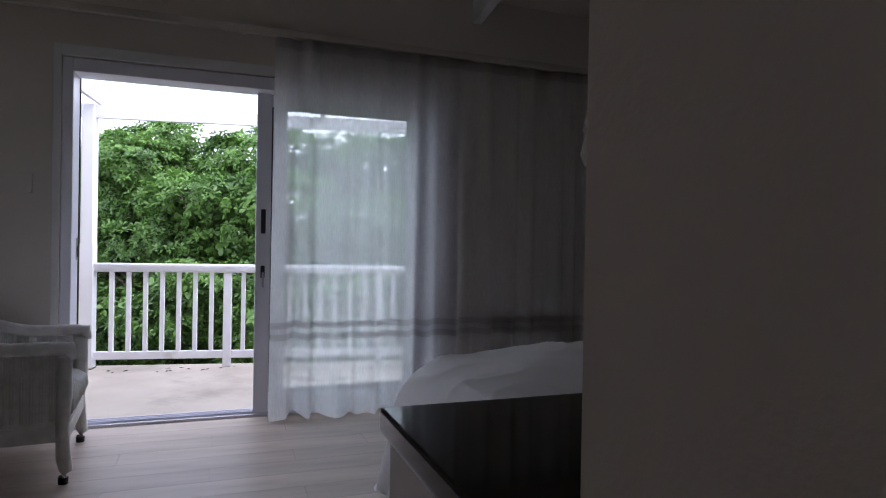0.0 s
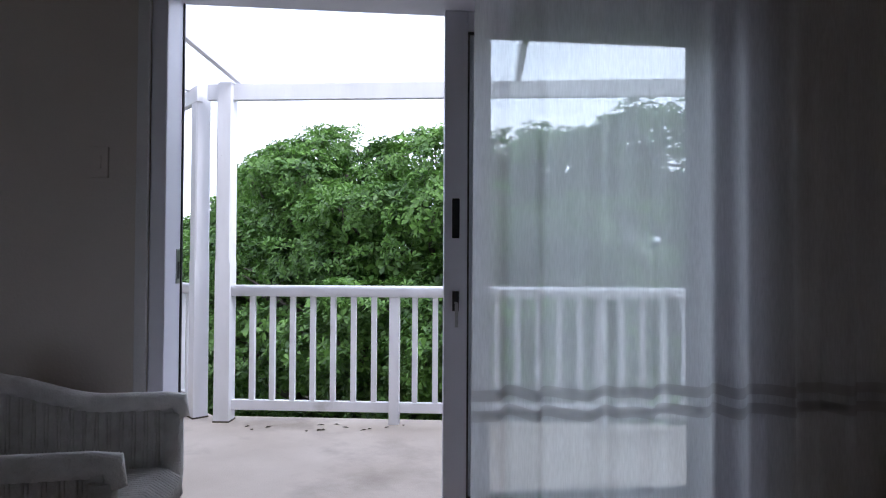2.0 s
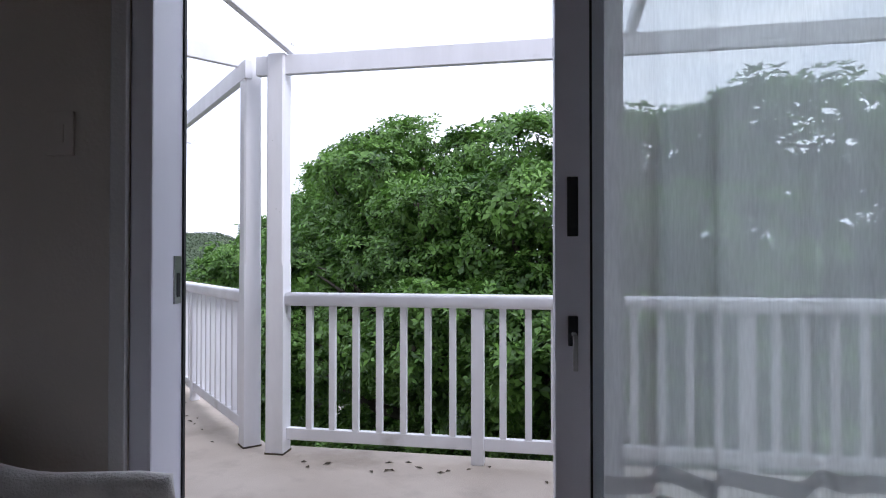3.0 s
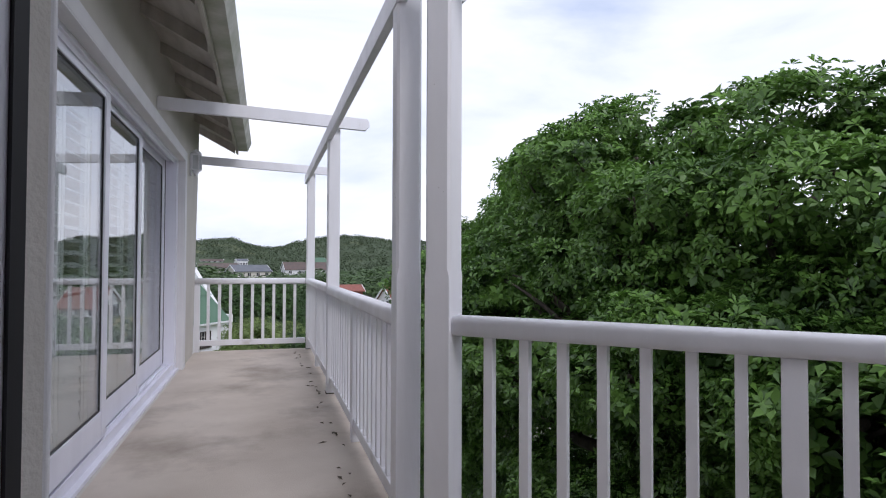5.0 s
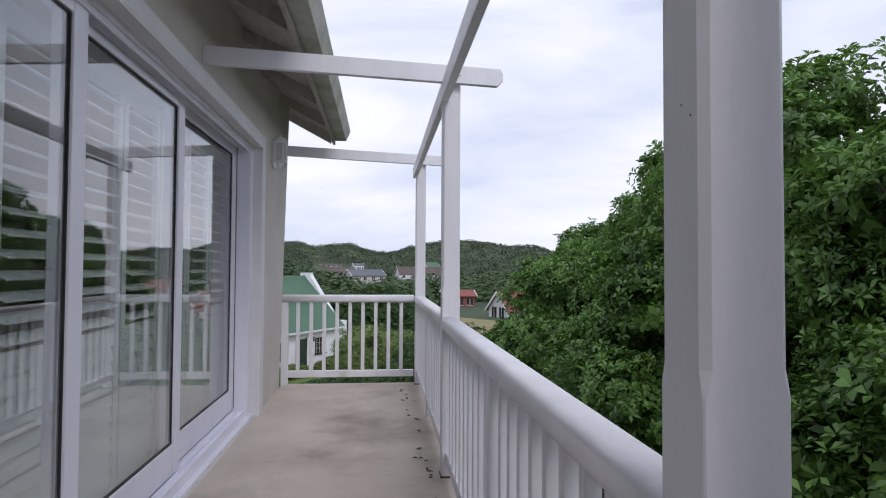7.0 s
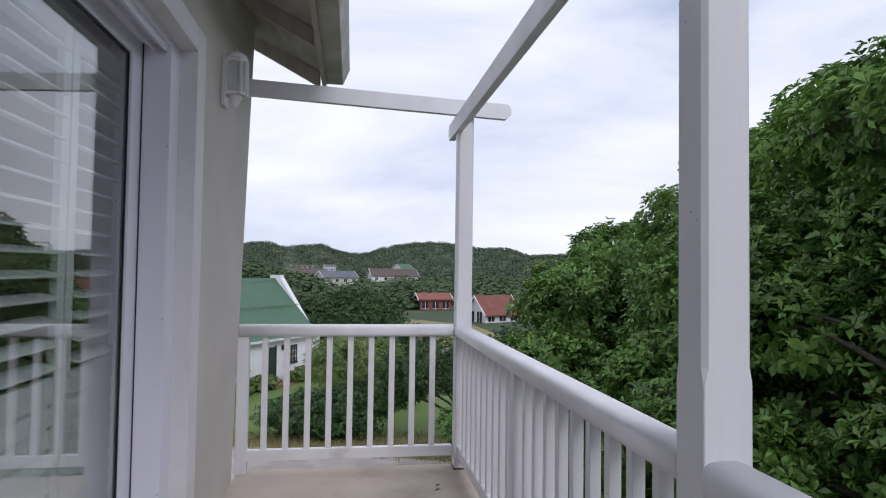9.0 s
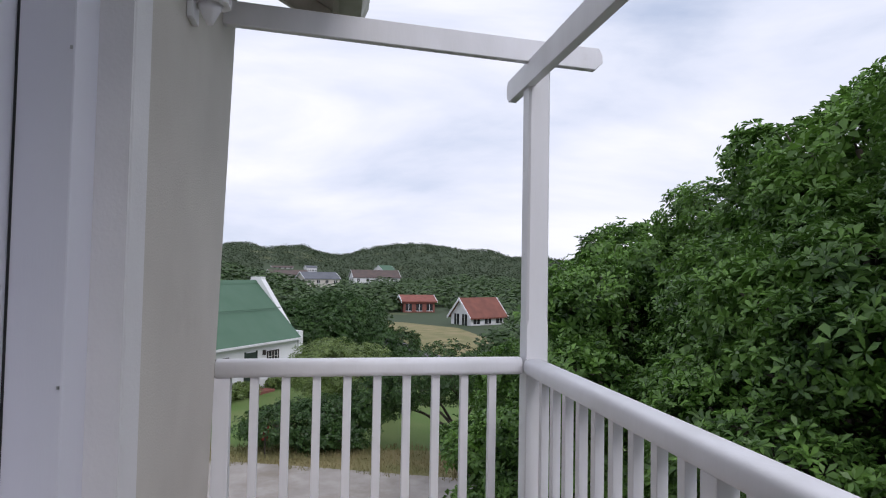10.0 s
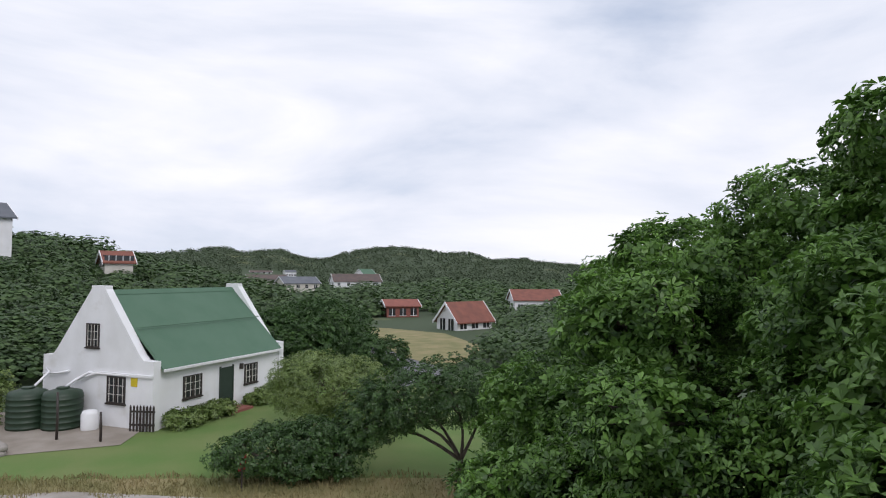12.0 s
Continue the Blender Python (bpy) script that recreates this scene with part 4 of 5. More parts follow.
# shrubs and small trees in the garden
def bush(base, w, d, h, mat, label, leaf=0.12, width=0.05, density=30, sub=0.35, name="bush", seed=1, lobes=6):
    g = np.random.default_rng(seed)
    L = []
    for k in range(lobes):
        a = 2 * math.pi * k / lobes + g.uniform(-0.4, 0.4)
        rr = 0.0 if k == 0 else g.uniform(0.35, 0.62)
        sx = g.uniform(0.32, 0.5)
        L.append((base[0] + math.cos(a) * w * rr * 0.5 * 1.2, base[1] + math.sin(a) * d * rr * 0.5 * 1.2, base[2] + h * g.uniform(0.38, 0.66), w * sx * 0.85, d * sx * 0.85, h * g.uniform(0.30, 0.36)))
    return tree(name, base, L, leaf, width, mat, density, sub, label, 0.09, 6, 0.78, 0.6, 0.3)


bush((-35.7, -2.2, GZ), 2.4, 4.0, 2.0, "leaf_dark", "dark low rounded bush at the edge of the lawn", seed=3)
bush((-35.7, -0.7, GZ), 2.4, 2.4, 2.1, "leaf_dark", "dark rounded bush beside the lawn", seed=4)
bush((-42.4, 0.1, GZ), 4.6, 5.2, 3.7, "leaf_light", "large light green feathery bush beside the lawn", seed=5, leaf=0.15, width=0.035, density=40)
bush((-58.0, 3.4, GZ), 4.0, 3.6, 3.2, "leaf_dark", "dark round shrub beside the drive", seed=6, leaf=0.16, width=0.07)
bush((-64.0, -1.2, GZ), 8.0, 7.0, 5.2, "leaf_dark", "big dark green thicket behind the cottage", seed=7, leaf=0.22, width=0.09, density=18, sub=0.5, lobes=9)
bush((-60.0, -2.6, GZ), 6.5, 6.0, 4.8, "leaf_dark", "big dark green thicket behind the cottage", seed=8, leaf=0.22, width=0.09, density=18, sub=0.5, lobes=8)
bush((-46.6, -16.9, GZ), 2.6, 2.6, 2.6, "leaf_light", "greyish bush beside the water tanks", seed=21)
# small tree with a bare forked stem
ST = [(-35.0, 2.4, -2.75, 1.6, 1.6, 1.1), (-34.3, 3.6, -2.45, 1.6, 1.6, 1.1), (-35.6, 1.2, -3.3, 1.3, 1.3, 1.0), (-34.0, 4.9, -2.75, 1.4, 1.4, 1.0), (-35.3, 0.7, -3.9, 0.9, 0.9, 0.7)]
tree("tree", (-34.4, 3.9, GZ), ST, 0.12, 0.05, "leaf_dark", 46, 0.32, "small garden tree with a bare forking stem", 0.13, 6, 0.6, 0.8, 0.25)


def scrub_field(name, count, label, zone, size, leaf, seed, mat="leaf_far"):
    """Many low bushes over the land as one mesh: tufts of leaves on rounded heads."""
    g = np.random.default_rng(seed)
    V, tries = [], 0
    per = leaf[2]
    dome = unit(g.normal(size=(per * 3, 3)))
    dome = dome[dome[:, 2] > -0.15][:per]
    while len(V) < count and tries < count * 30:
        tries += 1
        az, r = g.uniform(*zone[0]), zone[1][0] * (zone[1][1] / zone[1][0]) ** g.uniform()
        x, y = polar(az, r)
        if blocked(x, y, az, r):
            continue
        w = g.uniform(*size) * (1 + r / 900)
        h = w * g.uniform(0.55, 0.9)
        z = hill(az, r)
        P = dome * np.array([w, w, h]) * g.uniform(0.72, 1.05, (len(dome), 1)) + np.array([x, y, z + h * 0.35])
        nrm = unit(dome + np.array([0, 0, 0.5]) + g.normal(0, 0.35, dome.shape))
        a, b = frames(nrm)
        s = leaf[0] * (1 + r / leaf[1]) * g.uniform(0.6, 1.3, (len(dome), 1))
        V.append(np.stack([P - a * s, P - b * s * 0.6, P + a * s + nrm * s * 0.3, P + b * s * 0.6], axis=1))
    me = quads_mesh(name, np.concatenate(V), mat)
    return tagged(new(name, me), label, "bushes", kind="stuff")


def blocked(x, y, az, r):
    if 73.5 < az < 86 and 34 < r < 106:
        return True
    if 86 < az < 108 and r < 45:
        return True
    if 82 < az < 90 and r < 52:
        return True
    if -55 < x < -42 and -16 < y < -1:
        return True
    if -106 < x < -92 and 12 < y < 23:
        return True
    for a, q, half in HOUSES:
        if abs(az - a) < half and 0.72 * q < r < 1.0 * q + 12:
            return True
    return False


HOUSES = [(76.2, 82, 3.6), (82.2, 104, 2.2), (86.1, 265, 3.0), (91.3, 228, 2.0), (94.0, 285, 2.4), (85.2, 390, 1.4), (92.0, 420, 1.0), (94.5, 430, 1.8), (69.8, 135, 2.2)]
scrub_field("scrub_near", 260, "dense dark green coastal scrub round the cottage", ((60, 125), (46, 110)), (1.6, 3.2), (0.17, 160, 640), 11)
scrub_field("scrub_middle", 700, "dense dark green coastal scrub over the valley", ((45, 125), (95, 330)), (2.0, 4.0), (0.29, 220, 240), 12)
scrub_field("scrub_hills", 6500, "dark green scrub covering the hills, its colour paled for haze", ((50, 118), (300, 760)), (1.3, 2.8), (0.34, 500, 26), 13, "leaf_hill_hazed")


# ---- houses ----
def local_box(name, parent, mat, x0, x1, y0, y1, z0, z1, label="", bevel=0.0):
    return part(name, box(x0, x1, y0, y1, z0, z1, bevel), mat, parent, label)


def cottage_window(parent, m, w, h, cols=2, rows=3):
    win = part("window", box(-w / 2, w / 2, -0.03, 0.02, 0, h), "window_dark", parent, "dark multi-pane window", m)
    bm = bmesh.new()
    for a, b, c, d in ((-w / 2, -w / 2 + 0.06, 0, h), (w / 2 - 0.06, w / 2, 0, h), (-w / 2 + 0.06, w / 2 - 0.06, 0, 0.06), (-w / 2 + 0.06, w / 2 - 0.06, h - 0.06, h)):
        add_box(bm, a, b, -0.06, -0.03, c, d)
    part("window_frame", bm, "dark_frame", win)
    for half in (-1, 1):
        for k in range(1, cols + 1):
            x = half * (w / 2) * (k - 0.5) / cols if cols > 1 else half * w / 4
            part("glazing_bar", box(x - 0.012, x + 0.012, -0.05, -0.031, 0.06, h - 0.06), "ring", win)
    for k in range(1, rows):
        part("glazing_bar", box(-w / 2 + 0.06, w / 2 - 0.06, -0.049, -0.031, h * k / rows - 0.012, h * k / rows + 0.012), "ring", win)
    part("window_frame", box(-0.035, 0.035, -0.058, -0.031, 0.06, h - 0.06), "dark_frame", win)
    part("window_sill", box(-w / 2 - 0.05, w / 2 + 0.05, -0.10, 0.0, -0.07, -0.002), "dark_frame", win)
    return win


# white cottage: local x along the front, local y backwards, front wall at y = 0
C0 = pose(-43.65, -8.35, GZ, 0, 0, 146.9)
L, W, WE, WR = 9.9, 7.0, 3.1, 6.55
# local y must run behind the front: +90 degrees from the front direction
cot = thing("cottage", C0, "white limewashed cottage with gabled parapets and green roof", "house")
par = 0.42
gable = [(-0.12, 0), (W + 0.12, 0), (W + 0.12, WE + 0.1), (W - 0.5, WE + 0.12), (W - 0.75, WE + 0.35), (W / 2 + 0.45, WR - 0.05), (W / 2 + 0.45, WR + 0.12), (W / 2 - 0.45, WR + 0.12), (W / 2 - 0.45, WR - 0.05), (0.75, WE + 0.35), (0.5, WE + 0.12), (-0.12, WE + 0.1)]
part("gable_wall", prism(gable, 0.0, par, "x"), "limewash", cot)
part("gable_wall", prism(gable, L - par, L, "x"), "limewash", cot)
local_box("wall", cot, "limewash", par, L - par, 0.0, 0.35, -0.2, 2.95)
local_box("wall", cot, "limewash", par, L - par, W - 0.35, W, -0.2, 2.95)
part("roof", prism([(-0.28, 2.72), (W / 2, 6.28), (W / 2, 6.40), (-0.28, 2.84)], par, L - par, "x"), "green_roof", cot, "dark green sheet roof")
part("roof", prism([(W + 0.28, 2.72), (W / 2, 6.28), (W / 2, 6.40), (W + 0.28, 2.84)], par, L - par, "x"), "green_roof", cot)
part("roof_seam", prism([(1.43, 4.66), (1.47, 4.70), (1.45, 4.72), (1.41, 4.68)], par, L - par, "x"), "green_roof", cot)
part("ridge_cap", prism([(W / 2 - 0.22, 6.22), (W / 2, 6.46), (W / 2 + 0.22, 6.22)], par, L - par, "x"), "green_roof", cot)
part("gutter", prism([(-0.40, 2.70), (-0.29, 2.70), (-0.29, 2.82), (-0.42, 2.82)], par, L - par, "x"), "paint", cot, "white gutter")
for x, w in ((2.55, 1.25), (7.0, 1.1)):
    cottage_window(cot, pose(x, 0.0, 1.15), w, 1.1)
door = part("door", box(4.55, 5.45, -0.05, 0.0, 0.05, 2.3), "green_door", cot, "dark green plank door")
part("door_frame", box(4.47, 4.549, -0.07, 0.0, 0.0, 2.38), "green_door", door)
part("door_frame", box(5.451, 5.53, -0.07, 0.0, 0.0, 2.38), "green_door", door)
local_box("step", cot, "red_brick", 4.2, 5.9, -1.1, -0.071, -0.1, 0.16)
local_box("outdoor_lamp", cot, "dark_frame", 6.05, 6.2, -0.16, 0.0, 2.05, 2.35)
side = pose(0.0, 2.15, 1.15, 0, 0, -90)
cottage_window(cot, side, 1.15, 1.25)
cottage_window(cot, pose(0.0, 3.75, 3.7, 0, 0, -90), 0.85, 1.15)
part("wall_band", box(-0.10, 0.0, -0.1, 3.6, 2.46, 2.58), "limewash", cot)
bm = bmesh.new()
tube(bm, [(-0.10, 3.4, 2.5), (-0.14, 4.0, 2.3), (-0.16, 4.9, 2.0)], [0.05] * 3, 8)
part("drain_pipe", bm, "limewash", cot)
bm = bmesh.new()
tube(bm, [(-0.10, 5.2, 2.5), (-0.14, 5.9, 2.35), (-0.16, 6.9, 2.3)], [0.05] * 3, 8)
part("drain_pipe", bm, "limewash", cot)
local_box("yellow_sign", cot, "yellow", -0.02, 0.0, 0.85, 1.25, 2.0, 2.4, "small yellow notice")

# water tanks and yard things
def water_tank(x, y, r, h, label):
    t = thing("water_tank", C0 @ pose(x, y, 0), label, "water tank", "green rainwater tanks")
    bm = bmesh.new()
    prof = [(r, 0)]
    for k in range(6):
        z = h * 0.85 * (k + 0.5) / 6
        prof += [(r, z - 0.02), (r + 0.025, z), (r, z + 0.02)]
    prof += [(r, h * 0.85), (r * 0.92, h * 0.93), (r * 0.4, h)]
    lathe(bm, prof, 24)
    part("tank_body", bm, "tank", t)
    bm = bmesh.new()
    lathe(bm, [(0.28, h), (0.28, h + 0.07), (0.1, h + 0.09)], 14)
    part("lid", bm, "tank", t)
    return t


water_tank(-0.98, 4.4, 0.85, 1.85, "dark green ribbed rainwater tank beside the cottage")
water_tank(-1.6, 5.9, 0.85, 1.85, "dark green ribbed rainwater tank behind another tank")
# white down-pipes from the wall ledge into the tanks, low stone wall by the yard
pipe = thing("rain_pipe", C0, "white rainwater pipes from the cottage wall to the tanks", "pipe")
for pts in ([(-0.06, 1.3, 2.5), (-0.06, 3.9, 2.5), (-0.5, 4.2, 2.2), (-0.9, 4.4, 1.88)], [(-0.06, 6.8, 2.5), (-0.3, 6.3, 2.4), (-1.3, 5.9, 1.9)]):
    bm = bmesh.new()
    tube(bm, pts, [0.06] * len(pts), 8)
    part("pipe", bm, "paint", pipe)
stw = thing("low_wall", C0 @ pose(-5.0, 4.4, 0), "low curved rubble stone wall beside the yard", "wall")
gs = random.Random(12)
for k in range(26):
    a = k * 0.23
    for row in range(2):
        w = gs.uniform(0.13, 0.19)
        bm = bmesh.new()
        lathe(bm, [(w * 0.6, -0.10), (w, -0.06), (w * 1.02, 0.05), (w * 0.7, 0.11)], 7, pose(0, 0, 0, gs.uniform(-12, 12), gs.uniform(-12, 12), gs.uniform(0, 90)))
        part("stone", bm, "stone", stw, m=pose(0.9 * math.sin(a * 0.5) + gs.uniform(-0.04, 0.04), a - 2.0, 0.08 + 0.2 * row))
small = thing("gas_tank", C0 @ pose(-0.75, 2.9, 0), "small white cylinder tank beside the cottage wall", "tank")
bm = bmesh.new()
lathe(bm, [(0.36, 0), (0.38, 0.1), (0.38, 0.75), (0.3, 0.9), (0.1, 0.95)], 16)
part("tank_body", bm, "limewash", small)
gate = thing("picket_gate", C0 @ pose(-0.35, 0.9, 0, 0, 0, -75), "dark brown picket gate beside the cottage", "gate")
for k in range(8):
    part("picket", prism([(0, 0.05), (0.09, 0.05), (0.09, 1.15), (0.045, 1.25), (0, 1.15)], -0.012, 0.012, "y"), "dark_frame", gate, m=pose(k * 0.16, 0, 0))
for z in (0.3, 0.9):
    part("gate_rail", box(0, 1.22, 0.013, 0.04, z, z + 0.09), "dark_frame", gate)
for x, y, h in ((-2.6, 2.6, 2.1), (-2.1, 0.6, 1.3)):
    t = thing("garden_post", C0 @ pose(x, y, 0), "thin dark wooden post in the yard", "post", "yard posts")
    bm = bmesh.new()
    tube(bm, [(0, 0, -0.1), (0.01, 0, h * 0.5), (0, 0.02, h)], [0.06, 0.055, 0.045], 8)
    part("post", bm, "dark_frame", t)
sign = thing("red_board", pose(-34.75, -3.4, GZ), "small red board standing in the hedge", "sign")
part("board", box(-0.03, 0.0, -0.12, 0.14, 0.70, 1.25, 0.01), "red_paint", sign)
part("stake", box(0.0, 0.03, -0.02, 0.03, 0.0, 1.2), "dark_frame", sign)

# flower bed along the cottage front
for k, (x, y, w, h) in enumerate(((1.0, -0.9, 1.6, 0.8), (2.3, -0.8, 1.5, 0.7), (3.5, -0.75, 1.4, 0.75), (6.6, -0.7, 1.5, 0.7), (7.8, -0.7, 1.5, 0.8), (9.2, -0.6, 1.5, 0.9))):
    v = C0 @ Vector((x, y, 0))
    bush((v.x, v.y, GZ), w, w * 0.8, h, "leaf_light", "low leafy border plant along the cottage front", leaf=0.16, width=0.06, density=22, sub=0.28, seed=30 + k, lobes=3)


def gabled_house(az, r, turn, l, w, we, wr, roof_mat, wall_mat, label, z=None, windows=4):
    """A plain far house: walls, gable roof with overhang, windows and door."""
    x, y = polar(az, r)
    t = thing("house", pose(x, y, hill(az, r) if z is None else z, 0, 0, turn) @ pose(-l / 2, -w / 2, 0), label, "house", "houses in the valley")
    part("wall", prism([(0, -0.5), (w, -0.5), (w, we), (w / 2, wr), (0, we)], 0, l, "x"), wall_mat, t)
    s = (wr - we) / (w / 2)
    for sgn in (0, 1):
        a, b = (-0.4, w / 2) if not sgn else (w + 0.4, w / 2)
        part("roof", prism([(a, we - 0.4 * s + 0.02), (b, wr + 0.02), (b, wr + 0.2), (a, we - 0.4 * s + 0.2)], -0.4, l + 0.4, "x"), roof_mat, t)
        for e in (-0.45, l + 0.35):
            part("barge_board", prism([(a, we - 0.4 * s - 0.12), (b, wr - 0.12), (b, wr + 0.24), (a, we - 0.4 * s + 0.24)], e, e + 0.1, "x"), "paint", t)
    for k in range(windows):
        xx = l * (k + 0.5) / windows
        win = part("window", box(xx - 0.55, xx + 0.55, -0.06, -0.001, 0.9, 2.1), "window_dark", t)
        part("window_frame", box(xx - 0.62, xx + 0.62, -0.05, -0.002, 0.82, 0.9), "paint", win)
        part("window_frame", box(xx - 0.04, xx + 0.04, -0.07, -0.06, 0.9, 2.1), "paint", win)
    for yy in (w * 0.3, w * 0.7):
        win = part("window", box(-0.06, -0.001, yy - 0.5, yy + 0.5, 0.6, 2.2), "window_dark", t)
        part("window_frame", box(-0.07, -0.061, yy - 0.04, yy + 0.04, 0.6, 2.2), "paint", win)
    return t


gabled_house(76.0, 84, 118, 6.2, 4.2, 2.0, 4.2, "red_roof", "limewash", "small white house with a red tiled gable roof", z=GZ - 0.7, windows=3)
gabled_house(82.0, 108, 95, 5.6, 5.0, 2.5, 3.4, "red_brick", "red_brick", "red brick house with open veranda behind trees", z=GZ - 0.6, windows=3)
gabled_house(69.6, 135, 82, 10, 8, 3.0, 5.0, "red_roof", "limewash", "house with a bright red tiled roof among trees", z=-6.6)
gabled_house(86.1, 265, 98, 20, 11, 2.6, 5.6, "brown_roof", "limewash", "white house with a brown tiled roof and end parapets", z=GZ + 1.6, windows=5)
gabled_house(91.3, 228, 112, 13, 10, 2.6, 4.8, "grey_roof", "plaster_out", "low house with a grey sheet roof", z=GZ + 1.3)
gabled_house(94.0, 285, 105, 17, 10, 2.6, 4.4, "brown_roof", "plaster_out", "low house with a brown roof", z=GZ + 2.2)
gabled_house(85.2, 390, 130, 11, 8, 2.6, 5.6, "green_roof", "limewash", "white house with a steep green gable roof", z=-1.0)
gabled_house(92.0, 420, 110, 7, 6, 3.4, 4.6, "grey_roof", "limewash", "tall white house on the far slope", z=-0.8)
gabled_house(94.5, 430, 100, 14, 7, 2.2, 3.2, "brown_roof", "limewash", "long low white house on the far slope", z=0.2)
gabled_house(106.0, 100, 118, 3.6, 4, 1.2, 2.6, "red_roof", "plaster_out", "house with a red roof on the wooded slope", z=1.9)
gabled_house(115.8, 92, 130, 7, 7, 7.2, 9.0, "grey_roof", "limewash", "tall white double-storey house on the wooded slope", z=0.9)
# ---- things in the bedroom ----
# laminate planks before the glazed wall
pl = 0.19
plank_mesh = {}
k = 0
for row in range(20):
    n0 = -0.09 - pl * (row + 1)
    s = -2.4 - 0.45 * (row % 3)
    while s < 4.3:
        a, b = max(s, -2.78), min(s + 1.38, 4.44)
        if n0 < -4.14 and b > 1.13:
            b = 1.13
        if b - a > 0.05:
            bm = box(0, b - a - 0.0012, 0, pl - 0.0012, -0.011, 0.0, 0.0006)
            part("plank", bm, "laminate", bpy.data.objects["floor_bedroom"], m=pose(a, n0, 0))
        s += 1.38


def rippled(s0, s1, z0, z1, n, waves, depth, seed, rows=24, lift=0.0):
    """A hanging cloth between s0 and s1: soft pleats that deepen downwards, hem uneven."""
    g = random.Random(seed)
    ph = [g.uniform(0, 6.28) for _ in range(4)]
    bm = bmesh.new()
    cols = int((s1 - s0) / 0.018)
    grid = []
    for j in range(rows + 1):
        f = j / rows
        row = []
        for i in range(cols + 1):
            s = s0 + (s1 - s0) * i / cols
            u = (s - s0) * waves
            w = math.sin(u * 6.283 + ph[0] + 0.9 * math.sin(u * 1.7 + ph[1])) + 0.45 * math.sin(u * 11.3 + ph[2]) + 0.5 * max(0, math.sin(u * 2.6 + ph[3])) ** 6
            d = depth * (0.45 + 0.55 * (1 - f)) * w
            z = z0 + (z1 - z0) * f + (0.012 * w + 0.015 * math.sin(u * 2.1 + ph[3])) * (1 - f) ** 6
            row.append(bm.verts.new((s + 0.012 * math.sin(u * 9 + ph[1]) * (1 - f), n + d + lift, z)))
        grid.append(row)
    for r0, r1 in zip(grid, grid[1:]):
        for i in range(cols):
            bm.faces.new((r0[i], r0[i + 1], r1[i + 1], r1[i])).smooth = True
    return bm


def curtain(s0, s1, n, waves, depth, seed, label):
    t = thing("curtain", MA, label, "curtain", "sheer bedroom curtains")
    cloth = part("cloth", rippled(s0, s1, 0.015, 2.60, n, waves, depth, seed, 40), "curtain", t)
    for za, zb in ((0.628, 0.672), (0.548, 0.592)):
        part("band", band_from(cloth.data, za, zb), "curtain_band", t, "grey woven band")
    part("hem", band_from(cloth.data, 0.0, 0.085), "curtain", t, "doubled hem")
    part("heading", band_from(cloth.data, 2.53, 2.60), "curtain_band", t, "gathered heading tape")
    return t


def band_from(me, za, zb):
    """A strip that follows the cloth between two heights, just proud of it on the room side."""
    rows, cols = 41, len(me.vertices) // 41
    co = np.empty(len(me.vertices) * 3)
    me.vertices.foreach_get("co", co)
    co = co.reshape(rows, cols, 3)
    bm = bmesh.new()
    base = (za - 0.015) / (2.585) * 40
    top = (zb - 0.015) / (2.585) * 40
    lines = []
    for f in (base, (base + top) / 2, top):
        f = min(max(f, 0), 39.999)
        i, w = int(f), f - int(f)
        c = co[i] * (1 - w) + co[i + 1] * w
        lines.append([bm.verts.new((p[0], p[1] - 0.003, p[2])) for p in c])
    for r0, r1 in zip(lines, lines[1:]):
        for i in range(cols - 1):
            bm.faces.new((r0[i], r0[i + 1], r1[i + 1], r1[i])).smooth = True
    return bm


curtain(1.20, 3.42, -0.235, 4.6, 0.036, 5, "white sheer curtain with two grey bands, hanging beside the open door")
curtain(3.36, 4.02, -0.250, 9.5, 0.030, 8, "white sheer curtain gathered beyond the other")
rod = thing("curtain_rail", MA, "thin wooden curtain rail along the glazed wall", "curtain rail")
part("rail", box(-0.75, 4.40, -0.262, -0.212, 2.605, 2.655, 0.006), "chest", rod)
for s in (-0.6, 1.0, 2.6, 4.2):
    part("bracket", box(s - 0.015, s + 0.015, -0.212, -0.171, 2.61, 2.65), "chest", rod)

sw = thing("light_switch", MA, "square white light switch on the wall beside the door", "switch")
part("plate", box(-0.285, -0.21, -0.182, -0.171, 1.49, 1.61, 0.003), "plaster_in", sw)
part("rocker", box(-0.26, -0.235, -0.186, -0.182, 1.525, 1.575, 0.001), "plaster_in", sw)

